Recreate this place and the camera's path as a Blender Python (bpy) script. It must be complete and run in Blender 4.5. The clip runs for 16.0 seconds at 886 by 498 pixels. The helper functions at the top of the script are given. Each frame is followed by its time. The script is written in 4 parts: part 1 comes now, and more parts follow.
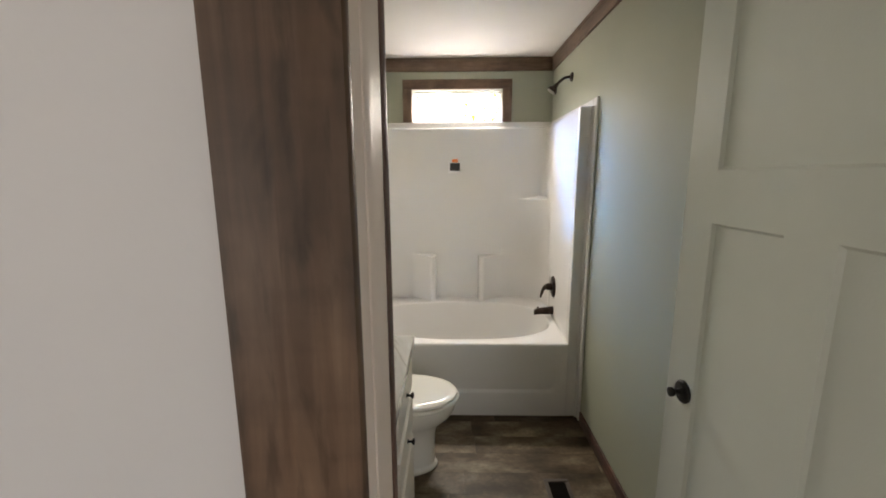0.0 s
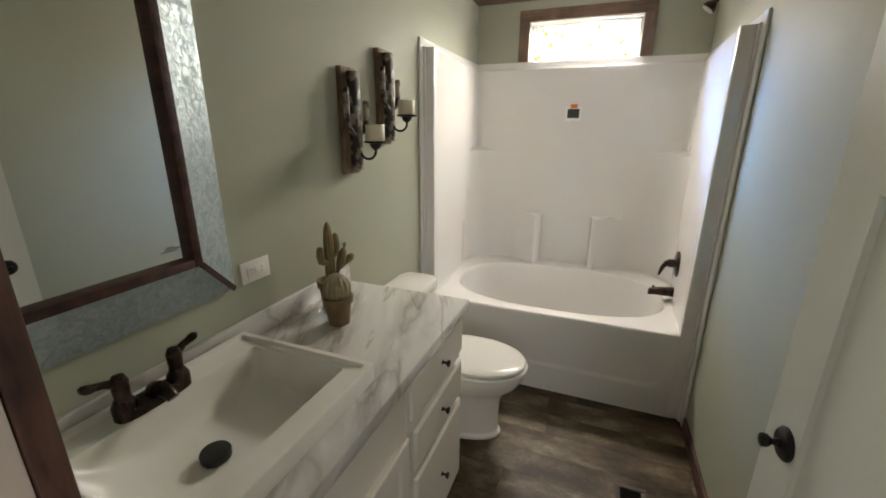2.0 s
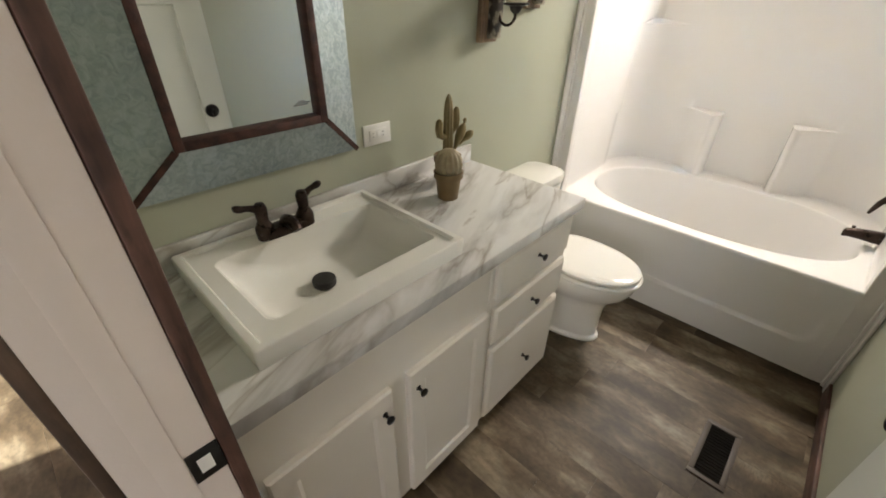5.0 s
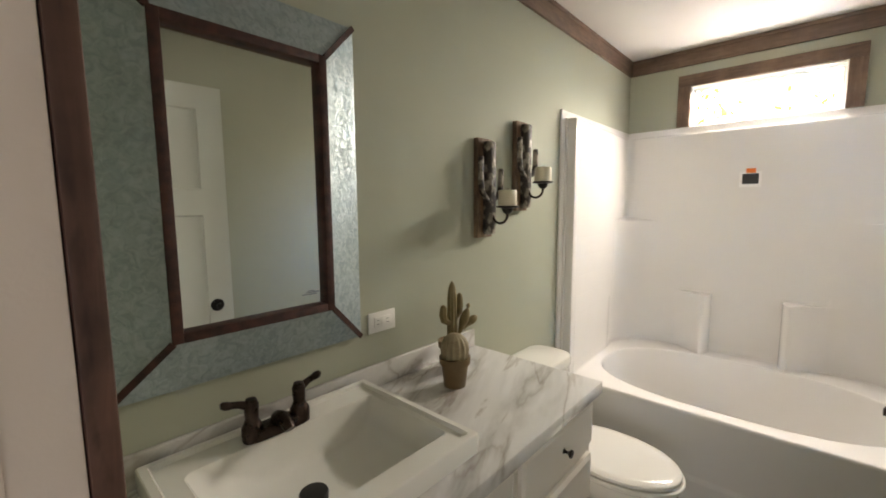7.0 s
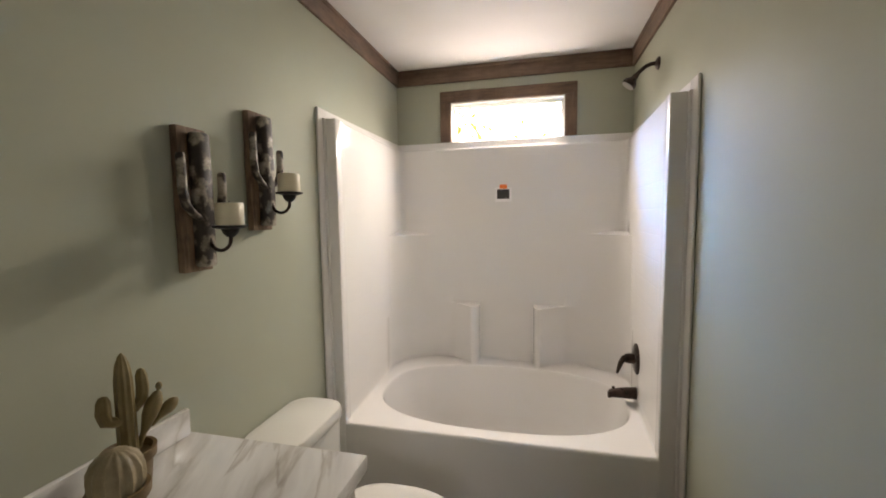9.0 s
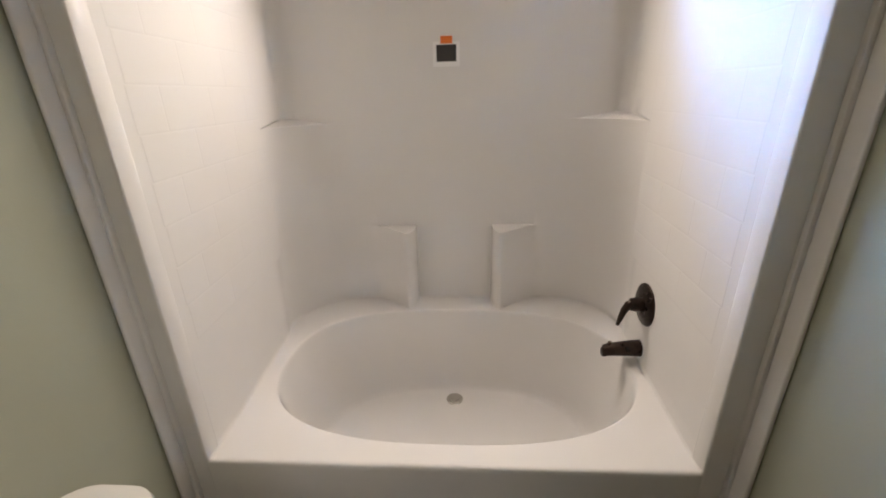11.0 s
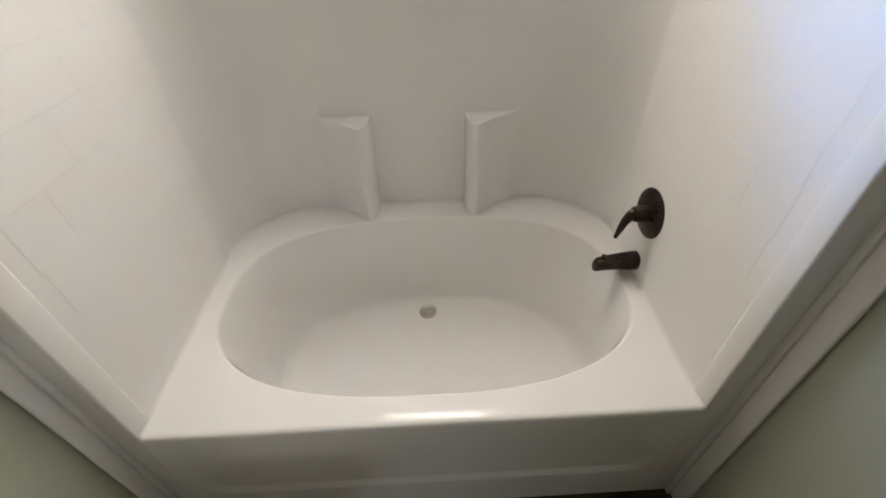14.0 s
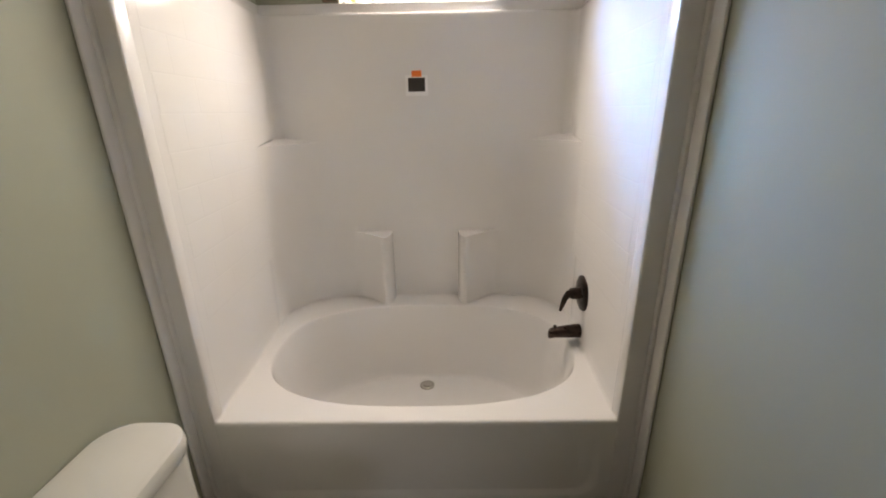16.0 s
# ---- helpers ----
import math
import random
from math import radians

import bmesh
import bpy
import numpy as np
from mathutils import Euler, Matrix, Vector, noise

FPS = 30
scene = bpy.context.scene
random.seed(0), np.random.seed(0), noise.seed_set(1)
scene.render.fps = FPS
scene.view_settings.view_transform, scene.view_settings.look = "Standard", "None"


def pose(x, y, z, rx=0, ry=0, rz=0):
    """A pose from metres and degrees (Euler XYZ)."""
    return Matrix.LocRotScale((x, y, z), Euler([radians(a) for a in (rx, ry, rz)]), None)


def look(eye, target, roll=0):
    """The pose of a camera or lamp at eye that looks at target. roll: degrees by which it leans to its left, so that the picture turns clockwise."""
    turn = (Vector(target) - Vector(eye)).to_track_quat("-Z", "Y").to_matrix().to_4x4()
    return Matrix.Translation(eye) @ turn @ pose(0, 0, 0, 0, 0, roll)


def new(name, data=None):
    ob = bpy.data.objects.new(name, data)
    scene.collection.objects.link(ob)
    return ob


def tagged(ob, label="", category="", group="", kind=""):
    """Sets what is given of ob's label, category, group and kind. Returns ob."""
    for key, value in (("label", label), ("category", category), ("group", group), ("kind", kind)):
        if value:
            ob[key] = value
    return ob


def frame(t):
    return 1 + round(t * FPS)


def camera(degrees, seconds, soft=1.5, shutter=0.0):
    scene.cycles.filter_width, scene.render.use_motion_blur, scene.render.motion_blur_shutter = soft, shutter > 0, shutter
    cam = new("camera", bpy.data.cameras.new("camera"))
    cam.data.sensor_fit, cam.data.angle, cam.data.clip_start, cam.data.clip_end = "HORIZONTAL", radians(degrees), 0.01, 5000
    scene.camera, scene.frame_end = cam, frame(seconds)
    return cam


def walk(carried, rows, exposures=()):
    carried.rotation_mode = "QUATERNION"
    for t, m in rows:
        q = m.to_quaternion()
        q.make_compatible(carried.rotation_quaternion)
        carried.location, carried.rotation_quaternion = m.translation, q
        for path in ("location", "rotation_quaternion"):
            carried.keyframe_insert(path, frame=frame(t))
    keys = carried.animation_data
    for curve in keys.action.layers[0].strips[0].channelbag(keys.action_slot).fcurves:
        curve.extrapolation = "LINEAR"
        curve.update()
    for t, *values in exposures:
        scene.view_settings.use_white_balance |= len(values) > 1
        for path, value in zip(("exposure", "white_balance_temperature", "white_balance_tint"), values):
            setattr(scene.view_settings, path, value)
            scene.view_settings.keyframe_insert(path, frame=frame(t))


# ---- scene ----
# camera and walk
cam = camera(95.3, 16.0, soft=1.8)
PATH = [
    (0, (0.006, 0.022, 1.558), (-0.037, 1.99, 1.2), -0.3),
    (0.5, (0.135, 0.062, 1.555), (0.023, 2.026, 1.194), -0.2),
    (1, (0.266, 0.089, 1.552), (0.008, 2.035, 1.167), -0.0),
    (1.5, (0.3, 0.158, 1.533), (-0.163, 2.052, 1.087), 0.1),
    (2, (0.276, 0.26, 1.53), (-0.418, 2.044, 0.952), 0.3),
    (2.5, (0.279, 0.29, 1.52), (-0.612, 1.903, 0.741), 0.5),
    (3, (0.309, 0.296, 1.511), (-0.697, 1.72, 0.531), 0.5),
    (3.2, (0.322, 0.297, 1.499), (-0.713, 1.648, 0.448), 0.3),
    (5.3, (0.378, 0.331, 1.502), (-0.805, 1.552, 0.449), 0.3),
    (5.5, (0.37, 0.326, 1.484), (-0.859, 1.595, 0.545), -0.2),
    (6, (0.366, 0.328, 1.499), (-0.938, 1.67, 0.793), 0.0),
    (6.5, (0.35, 0.322, 1.492), (-0.998, 1.729, 1.044), -0.1),
    (7, (0.329, 0.329, 1.48), (-1.011, 1.798, 1.264), -0.4),
    (7.5, (0.303, 0.358, 1.482), (-0.877, 1.965, 1.325), -0.5),
    (8, (0.283, 0.412, 1.478), (-0.623, 2.187, 1.316), -0.6),
    (8.5, (0.276, 0.527, 1.473), (-0.373, 2.411, 1.31), -0.7),
    (9, (0.272, 0.739, 1.497), (-0.194, 2.676, 1.328), -0.8),
    (9.5, (0.239, 0.916, 1.493), (-0.09, 2.878, 1.283), -0.9),
    (10, (0.176, 1.167, 1.497), (-0.057, 3.127, 1.175), -1.1),
    (12.3, (0.075, 2.004, 1.442), (0.048, 3.599, 0.237), -2.2),
    (12.5, (0.063, 2.039, 1.445), (0.049, 3.603, 0.197), -2.3),
    (13, (0.042, 2.061, 1.435), (0.07, 3.59, 0.147), -1.9),
    (13.5, (0.041, 2.033, 1.44), (0.098, 3.559, 0.147), -1.5),
    (14, (0.097, 1.958, 1.451), (0.136, 3.509, 0.189), -1.8),
    (14.5, (0.157, 1.846, 1.456), (0.167, 3.455, 0.268), -2.0),
    (15, (0.18, 1.74, 1.467), (0.162, 3.446, 0.424), -1.9),
    (15.5, (0.172, 1.544, 1.499), (0.147, 3.346, 0.632), -1.7),
    (16, (0.176, 1.339, 1.505), (0.151, 3.231, 0.858), -1.0),
]
walk(cam, [(t, look(eye, target, roll)) for t, eye, target, roll in PATH],
     [(0, 1.40, 6250, 5), (2, 1.45, 6250, 5), (3, 1.85, 6450, 9), (5.5, 2.10, 6200, 6), (6, 1.99, 6300, 7), (7, 1.76, 6400, 7), (8, 1.47, 6400, 7), (9, 1.32, 6450, 10),
      (10, 1.14, 6450, 12), (12.5, 1.08, 6350, 8), (13, 1.05, 6000, 4), (14, 1.14, 6100, 5), (15, 1.2, 6350, 8), (16, 1.10, 6450, 10)])

# world, sun, exposure
world = bpy.data.worlds.new("sky")
scene.world = world
world.use_nodes = True
_n = world.node_tree.nodes
_sky = _n.new("ShaderNodeTexSky")
_sky.sky_type, _sky.sun_disc = "NISHITA", False
_sky.sun_elevation, _sky.sun_rotation = radians(38), radians(165)
_n["Background"].inputs["Strength"].default_value = 0.15
world.node_tree.links.new(_sky.outputs[0], _n["Background"].inputs["Color"])

sun = new("sun", bpy.data.lights.new("sun", "SUN"))
sun.data.energy, sun.data.angle, sun.data.color = 5.0, radians(0.6), (1.0, 0.94, 0.85)
sun.matrix_world = look((0, 0, 10), (0.20, 0.76, 10 - 0.62))

# two unseen fill lamps added in the hall, set in assumed window openings
hall_fill_east = new("hall_fill_light", bpy.data.lights.new("hall_fill_light", "AREA"))
hall_fill_east.data.shape, hall_fill_east.data.size, hall_fill_east.data.size_y = "RECTANGLE", 0.66, 0.86
hall_fill_east.data.energy, hall_fill_east.data.color = 3.0, (1.0, 0.845, 0.75)
hall_fill_east.matrix_world = look((1.12, -2.32, 1.55), (0.6, 0.0, 1.3))
hall_west = new("hall_fill_light", bpy.data.lights.new("hall_fill_light", "AREA"))
hall_west.data.shape, hall_west.data.size, hall_west.data.size_y = "RECTANGLE", 0.66, 0.86
hall_west.data.energy, hall_west.data.color = 12.0, (1.0, 0.845, 0.75)
hall_west.matrix_world = look((-2.25, -2.32, 1.55), (-0.9, 0.0, 1.3))

# daylight in the bathroom window's opening: the pale garden and low sky, and the blue sky from high on one side
bath_day = new("window_daylight", bpy.data.lights.new("window_daylight", "AREA"))
bath_day.data.shape, bath_day.data.size, bath_day.data.size_y = "RECTANGLE", 0.70, 0.13
bath_day.data.energy, bath_day.data.color, bath_day.data.spread = 5.4, (1.0, 0.86, 0.74), radians(125)
bath_day.matrix_world = look((0.052, 3.516, 2.178), (-0.06, 2.516, 0.86))
bath_sky = new("window_skylight", bpy.data.lights.new("window_skylight", "AREA"))
bath_sky.data.shape, bath_sky.data.size, bath_sky.data.size_y = "RECTANGLE", 0.62, 0.03
bath_sky.data.energy, bath_sky.data.color, bath_sky.data.spread = 1.15, (0.20, 0.46, 1.0), radians(42)
bath_sky.matrix_world = look((0.04, 3.556, 2.110), (0.84, 2.556, 1.50))
# fill lamp added in the window to brighten the vanity's wall, tinted like sunlit foliage
bath_west_fill = new("window_west_fill", bpy.data.lights.new("window_west_fill", "AREA"))
bath_west_fill.data.shape, bath_west_fill.data.size, bath_west_fill.data.size_y = "RECTANGLE", 0.62, 0.03
bath_west_fill.data.energy, bath_west_fill.data.color, bath_west_fill.data.spread = 0.36, (1.0, 0.96, 0.74), radians(64)
bath_west_fill.matrix_world = look((0.06, 3.556, 2.150), (-0.72, 2.10, 1.60))
# sunlit ground outside, thrown up through the window onto the ceiling
bath_ground = new("window_groundlight", bpy.data.lights.new("window_groundlight", "AREA"))
bath_ground.data.shape, bath_ground.data.size, bath_ground.data.size_y = "RECTANGLE", 0.66, 0.06
bath_ground.data.energy, bath_ground.data.color, bath_ground.data.spread = 1.6, (1.0, 0.81, 0.73), radians(150)
bath_ground.matrix_world = look((0.052, 3.530, 2.035), (0.052, 1.50, 2.43))

# ---------------------------------------------------------------- materials
def nodes_of(name):
    m = bpy.data.materials.new(name)
    m.use_nodes = True
    t = m.node_tree
    return m, t, t.nodes["Principled BSDF"]


def noise_node(t, coord, scale, detail=5.0, stretch=(1, 1, 1), distortion=0.0):
    mp = t.nodes.new("ShaderNodeMapping")
    mp.inputs["Scale"].default_value = stretch
    t.links.new(coord, mp.inputs["Vector"])
    n = t.nodes.new("ShaderNodeTexNoise")
    n.inputs["Scale"].default_value, n.inputs["Detail"].default_value = scale, detail
    n.inputs["Distortion"].default_value = distortion
    t.links.new(mp.outputs[0], n.inputs["Vector"])
    return n.outputs["Fac"]


def ramp_node(t, fac, stops):
    r = t.nodes.new("ShaderNodeValToRGB")
    els = r.color_ramp.elements
    while len(els) < len(stops):
        els.new(0.5)
    for e, (p, c) in zip(els, stops):
        e.position, e.color = p, (*c, 1)
    t.links.new(fac, r.inputs["Fac"])
    return r.outputs["Color"]


def mix_node(t, fac, a, b, kind="MIX"):
    m = t.nodes.new("ShaderNodeMix")
    m.data_type, m.blend_type = "RGBA", kind
    if isinstance(fac, float):
        m.inputs["Factor"].default_value = fac
    else:
        t.links.new(fac, m.inputs["Factor"])
    t.links.new(a, m.inputs["A"])
    t.links.new(b, m.inputs["B"])
    return m.outputs["Result"]


def bump_node(t, bsdf, height, strength, distance=0.002):
    b = t.nodes.new("ShaderNodeBump")
    b.inputs["Strength"].default_value, b.inputs["Distance"].default_value = strength, distance
    t.links.new(height, b.inputs["Height"])
    t.links.new(b.outputs[0], bsdf.inputs["Normal"])


def coords(t, kind="Object"):
    return t.nodes.new("ShaderNodeTexCoord").outputs[kind]


def plain(name, c1, c2, rough=0.5, metal=0.0, scale=6.0, bump=0.1, grain=180.0, stretch=(1, 1, 1), coat=0.0, spread=0.25, rough2=None, spec=0.5):
    """Two-tone surface with a broad variation, a fine relief and uneven gloss."""
    m, t, b = nodes_of(name)
    b.inputs["Specular IOR Level"].default_value = spec
    c = coords(t)
    big = noise_node(t, c, scale, 4.0, stretch)
    t.links.new(ramp_node(t, big, [(0.5 - spread, c1), (0.5 + spread, c2)]), b.inputs["Base Color"])
    b.inputs["Metallic"].default_value = metal
    b.inputs["Coat Weight"].default_value = coat
    b.inputs["Coat Roughness"].default_value = 0.05
    r2 = rough if rough2 is None else rough2
    rr = ramp_node(t, noise_node(t, c, scale * 2.3, 3.0, stretch), [(0.3, (rough,) * 3), (0.7, (r2,) * 3)])
    t.links.new(rr, b.inputs["Roughness"])
    if bump:
        bump_node(t, b, noise_node(t, c, grain, 3.0, stretch), bump)
    return m


def wood(name, axis, dark, mid, light, rough=0.55, wear=1.0):
    """Stained, saw-marked board with the grain along one axis."""
    m, t, b = nodes_of(name)
    c = coords(t)
    along = [1.0, 1.0, 1.0]
    along[axis] = 0.07
    cross = [0.25, 0.25, 0.25]
    cross[axis] = 1.0
    grain = noise_node(t, c, 60.0, 9.0, along, 0.8)
    patch = noise_node(t, c, 9.0, 6.0, [1.0 if i != axis else 0.4 for i in range(3)], 0.6)
    saw = noise_node(t, c, 46.0, 5.0, cross)
    col = mix_node(t, 0.5, ramp_node(t, grain, [(0.3, dark), (0.52, mid), (0.75, light)]), ramp_node(t, patch, [(0.32, dark), (0.5, mid), (0.68, light)]))
    col = mix_node(t, 0.25 * wear, col, ramp_node(t, saw, [(0.35, (0.5, 0.47, 0.45)), (0.6, (1.2, 1.18, 1.15))]), "MULTIPLY")
    smudge = noise_node(t, c, 5.0, 7.0, [1.0 if i != axis else 0.8 for i in range(3)], 0.4)
    col = mix_node(t, 0.6 * wear, col, ramp_node(t, smudge, [(0.36, (0.36, 0.33, 0.31)), (0.47, (0.85, 0.83, 0.82)), (0.62, (1.3, 1.27, 1.22))]), "MULTIPLY")
    knot = noise_node(t, c, 13.0, 3.0, [1.0 if i != axis else 0.45 for i in range(3)], 1.5)
    col = mix_node(t, 0.75 * wear, col, ramp_node(t, knot, [(0.24, (0.25, 0.22, 0.2)), (0.33, (1, 1, 1))]), "MULTIPLY")
    fleck = noise_node(t, c, 70.0, 6.0, [1.0 if i != axis else 0.22 for i in range(3)], 0.3)
    col = mix_node(t, 0.7 * wear, col, ramp_node(t, fleck, [(0.34, (0.45, 0.43, 0.41)), (0.46, (1, 1, 1)), (0.66, (1.25, 1.22, 1.18))]), "MULTIPLY")
    t.links.new(col, b.inputs["Base Color"])
    b.inputs["Roughness"].default_value = rough
    bump_node(t, b, grain, 0.35, 0.0015)
    return m


SAGE = plain("sage_wall_paint", (0.405, 0.418, 0.332), (0.43, 0.443, 0.352), 0.60, bump=0.12, grain=140, scale=2.0, rough2=0.68, spec=0.15)
HALL_PAINT = plain("pale_hall_wallboard", (0.63, 0.625, 0.64), (0.67, 0.665, 0.68), 0.6, bump=0.12, grain=160, scale=2.0)
CEILING = plain("white_ceiling_paint", (0.78, 0.76, 0.73), (0.82, 0.80, 0.77), 0.75, bump=0.35, grain=120, scale=3.0)
ACRYLIC = plain("glossy_white_acrylic", (0.81, 0.795, 0.775), (0.84, 0.825, 0.805), 0.09, bump=0.02, grain=30, scale=2.0, rough2=0.15, spec=0.13)
PORCELAIN = plain("white_porcelain", (0.78, 0.77, 0.72), (0.81, 0.80, 0.75), 0.12, bump=0.0, scale=3.0, rough2=0.16)
WHITE_PAINT = plain("white_satin_paint", (0.73, 0.69, 0.62), (0.77, 0.73, 0.66), 0.33, bump=0.10, grain=220, scale=4.0, rough2=0.42)
DOOR_PAINT = plain("white_door_paint", (0.62, 0.645, 0.58), (0.66, 0.685, 0.62), 0.48, bump=0.12, grain=200, scale=3.0, rough2=0.56, spec=0.3)
# white jamb with the hall's pinkish light mixed into its colour
JAMB_TINTED = plain("white_jamb_hall_light_tint", (0.70, 0.625, 0.57), (0.74, 0.665, 0.61), 0.45, bump=0.10, grain=220, scale=4.0, rough2=0.58, spec=0.1)
PLASTIC = plain("white_plastic", (0.78, 0.77, 0.74), (0.80, 0.79, 0.76), 0.3, bump=0.0)
BRONZE = plain("oil_rubbed_bronze", (0.018, 0.0125, 0.010), (0.066, 0.044, 0.034), 0.24, metal=0.75, scale=25, bump=0.05, grain=300, rough2=0.4)
BLACK = plain("black_rubber", (0.012, 0.012, 0.012), (0.022, 0.021, 0.02), 0.45, bump=0.1)
BLACK_METAL = plain("black_enamelled_metal", (0.010, 0.010, 0.010), (0.022, 0.020, 0.018), 0.28, metal=0.4, scale=30, bump=0.05)
CHROME = plain("brushed_nickel", (0.42, 0.40, 0.36), (0.52, 0.50, 0.46), 0.32, metal=1.0, scale=30, bump=0.05)
# near-black colour that stands for the shade inside the floor register
DARKHOLE = plain("duct_shade_black", (0.006, 0.005, 0.004), (0.012, 0.010, 0.008), 0.85, metal=0.0, bump=0.1, spec=0.1)
TAUPE = plain("taupe_register_enamel", (0.055, 0.042, 0.031), (0.075, 0.058, 0.043), 0.55, metal=0.0, bump=0.05)
CANDLE = plain("ivory_wax", (0.68, 0.63, 0.47), (0.75, 0.70, 0.54), 0.45, bump=0.15, grain=60, scale=12)
CACTUS_SKIN = plain("olive_ceramic_cactus", (0.17, 0.130, 0.050), (0.26, 0.205, 0.092), 0.55, bump=0.4, grain=150, scale=30)
CACTUS_BALL = plain("tan_ceramic_cactus", (0.21, 0.165, 0.09), (0.33, 0.275, 0.17), 0.6, bump=0.5, grain=170, scale=30)
POT_CLAY = plain("olive_brown_clay", (0.115, 0.075, 0.028), (0.175, 0.115, 0.048), 0.5, bump=0.25, grain=120, scale=18)
MIRROR = plain("mirror_glass", (0.86, 0.88, 0.87), (0.87, 0.89, 0.88), 0.015, metal=1.0, bump=0.0)
MARK = plain("grey_ink", (0.14, 0.14, 0.14), (0.18, 0.18, 0.18), 0.6, bump=0.0)
ORANGE = plain("orange_sticker_paper", (0.85, 0.20, 0.03), (0.90, 0.24, 0.05), 0.55, bump=0.05)
STICKER = plain("white_sticker_paper", (0.90, 0.89, 0.88), (0.92, 0.91, 0.90), 0.5, bump=0.05)
STICKER_DARK = plain("dark_sticker_print", (0.03, 0.026, 0.024), (0.045, 0.04, 0.036), 0.5, bump=0.05)
WOODS = [wood("stained_rustic_wood_" + "xyz"[i], i, (0.033, 0.0195, 0.012), (0.094, 0.058, 0.0375), (0.19, 0.127, 0.085)) for i in range(3)]
CASING = [wood("red_brown_stained_wood_" + "xyz"[i], i, (0.036, 0.017, 0.012), (0.100, 0.050, 0.037), (0.17, 0.090, 0.068)) for i in range(3)]
# lighter copy of the stained wood: glare near the window is in its colour
LIT_TRIM = [wood("glare_lightened_wood_" + "xyz"[i], i, (0.105, 0.066, 0.043), (0.165, 0.107, 0.071), (0.235, 0.158, 0.109), wear=0.45) for i in range(3)]
BOARD = wood("weathered_board", 2, (0.11, 0.071, 0.043), (0.22, 0.150, 0.096), (0.34, 0.262, 0.185), 0.7)
RUST = plain("rusted_strip", (0.018, 0.007, 0.005), (0.085, 0.030, 0.021), 0.6, metal=0.1, scale=34, bump=0.5, grain=160)
LAWN = plain("dry_lawn", (0.10, 0.12, 0.03), (0.20, 0.19, 0.06), 0.9, bump=0.5, grain=30, scale=0.7)
BARK = plain("grey_bark", (0.09, 0.07, 0.05), (0.16, 0.13, 0.10), 0.85, bump=0.8, grain=25, scale=8)


def make_galvanised():
    m, t, b = nodes_of("galvanised_steel")
    c = coords(t)
    v = t.nodes.new("ShaderNodeTexVoronoi")
    v.inputs["Scale"].default_value = 120.0
    d = t.nodes.new("ShaderNodeTexNoise")
    d.inputs["Scale"].default_value, d.inputs["Detail"].default_value = 85.0, 4.0
    t.links.new(c, d.inputs["Vector"])
    t.links.new(d.outputs["Color"], v.inputs["Vector"])
    sp = noise_node(t, c, 54.0, 5.0, (1, 1, 1), 1.0)
    cloud = noise_node(t, c, 9.0, 4.0)
    a = ramp_node(t, sp, [(0.33, (0.295, 0.355, 0.372)), (0.5, (0.365, 0.43, 0.447)), (0.68, (0.46, 0.525, 0.545))])
    k = ramp_node(t, cloud, [(0.3, (0.27, 0.328, 0.345)), (0.7, (0.42, 0.488, 0.505))])
    t.links.new(mix_node(t, 0.35, a, k), b.inputs["Base Color"])
    b.inputs["Metallic"].default_value = 0.6
    t.links.new(ramp_node(t, sp, [(0.35, (0.62,) * 3), (0.65, (0.36,) * 3)]), b.inputs["Roughness"])
    bump_node(t, b, sp, 1.0, 0.002)
    return m


def make_marble():
    """Printed laminate: white with soft grey drifts and thin brown-grey veins that run slantwise along the counter."""
    m, t, b = nodes_of("marble_laminate")
    c = coords(t)
    mp = t.nodes.new("ShaderNodeMapping")
    mp.vector_type = "TEXTURE"
    mp.inputs["Rotation"].default_value = (0.12, 0.1, radians(112))
    mp.inputs["Scale"].default_value = (1.5, 0.34, 0.6)
    t.links.new(c, mp.inputs["Vector"])
    v = mp.outputs[0]
    smoke = noise_node(t, v, 2.4, 8.0, (1, 1, 1), 0.6)
    wisp = noise_node(t, v, 2.0, 5.0, (1, 1, 1), 0.35)
    thin = noise_node(t, v, 3.6, 5.0, (0.9, 1, 1), 0.4)
    where = noise_node(t, v, 3.1, 3.0)
    base = ramp_node(t, smoke, [(0.30, (0.42, 0.415, 0.40)), (0.42, (0.56, 0.555, 0.54)), (0.53, (0.69, 0.685, 0.67)), (0.66, (0.77, 0.765, 0.75))])
    dark = ramp_node(t, wisp, [(0.42, (1, 1, 1)), (0.475, (0.78, 0.765, 0.75)), (0.497, (0.62, 0.585, 0.55)), (0.52, (0.82, 0.81, 0.80)), (0.58, (1, 1, 1))])
    line = ramp_node(t, thin, [(0.455, (1, 1, 1)), (0.50, (0.70, 0.67, 0.64)), (0.53, (1, 1, 1))])
    mask = ramp_node(t, where, [(0.42, (0, 0, 0)), (0.58, (1, 1, 1))])
    col = mix_node(t, 0.9, base, dark, "MULTIPLY")
    col = mix_node(t, mask, col, mix_node(t, 1.0, col, line, "MULTIPLY"))
    t.links.new(col, b.inputs["Base Color"])
    b.inputs["Roughness"].default_value = 0.13
    bump_node(t, b, noise_node(t, c, 400.0, 2.0), 0.03)
    return m


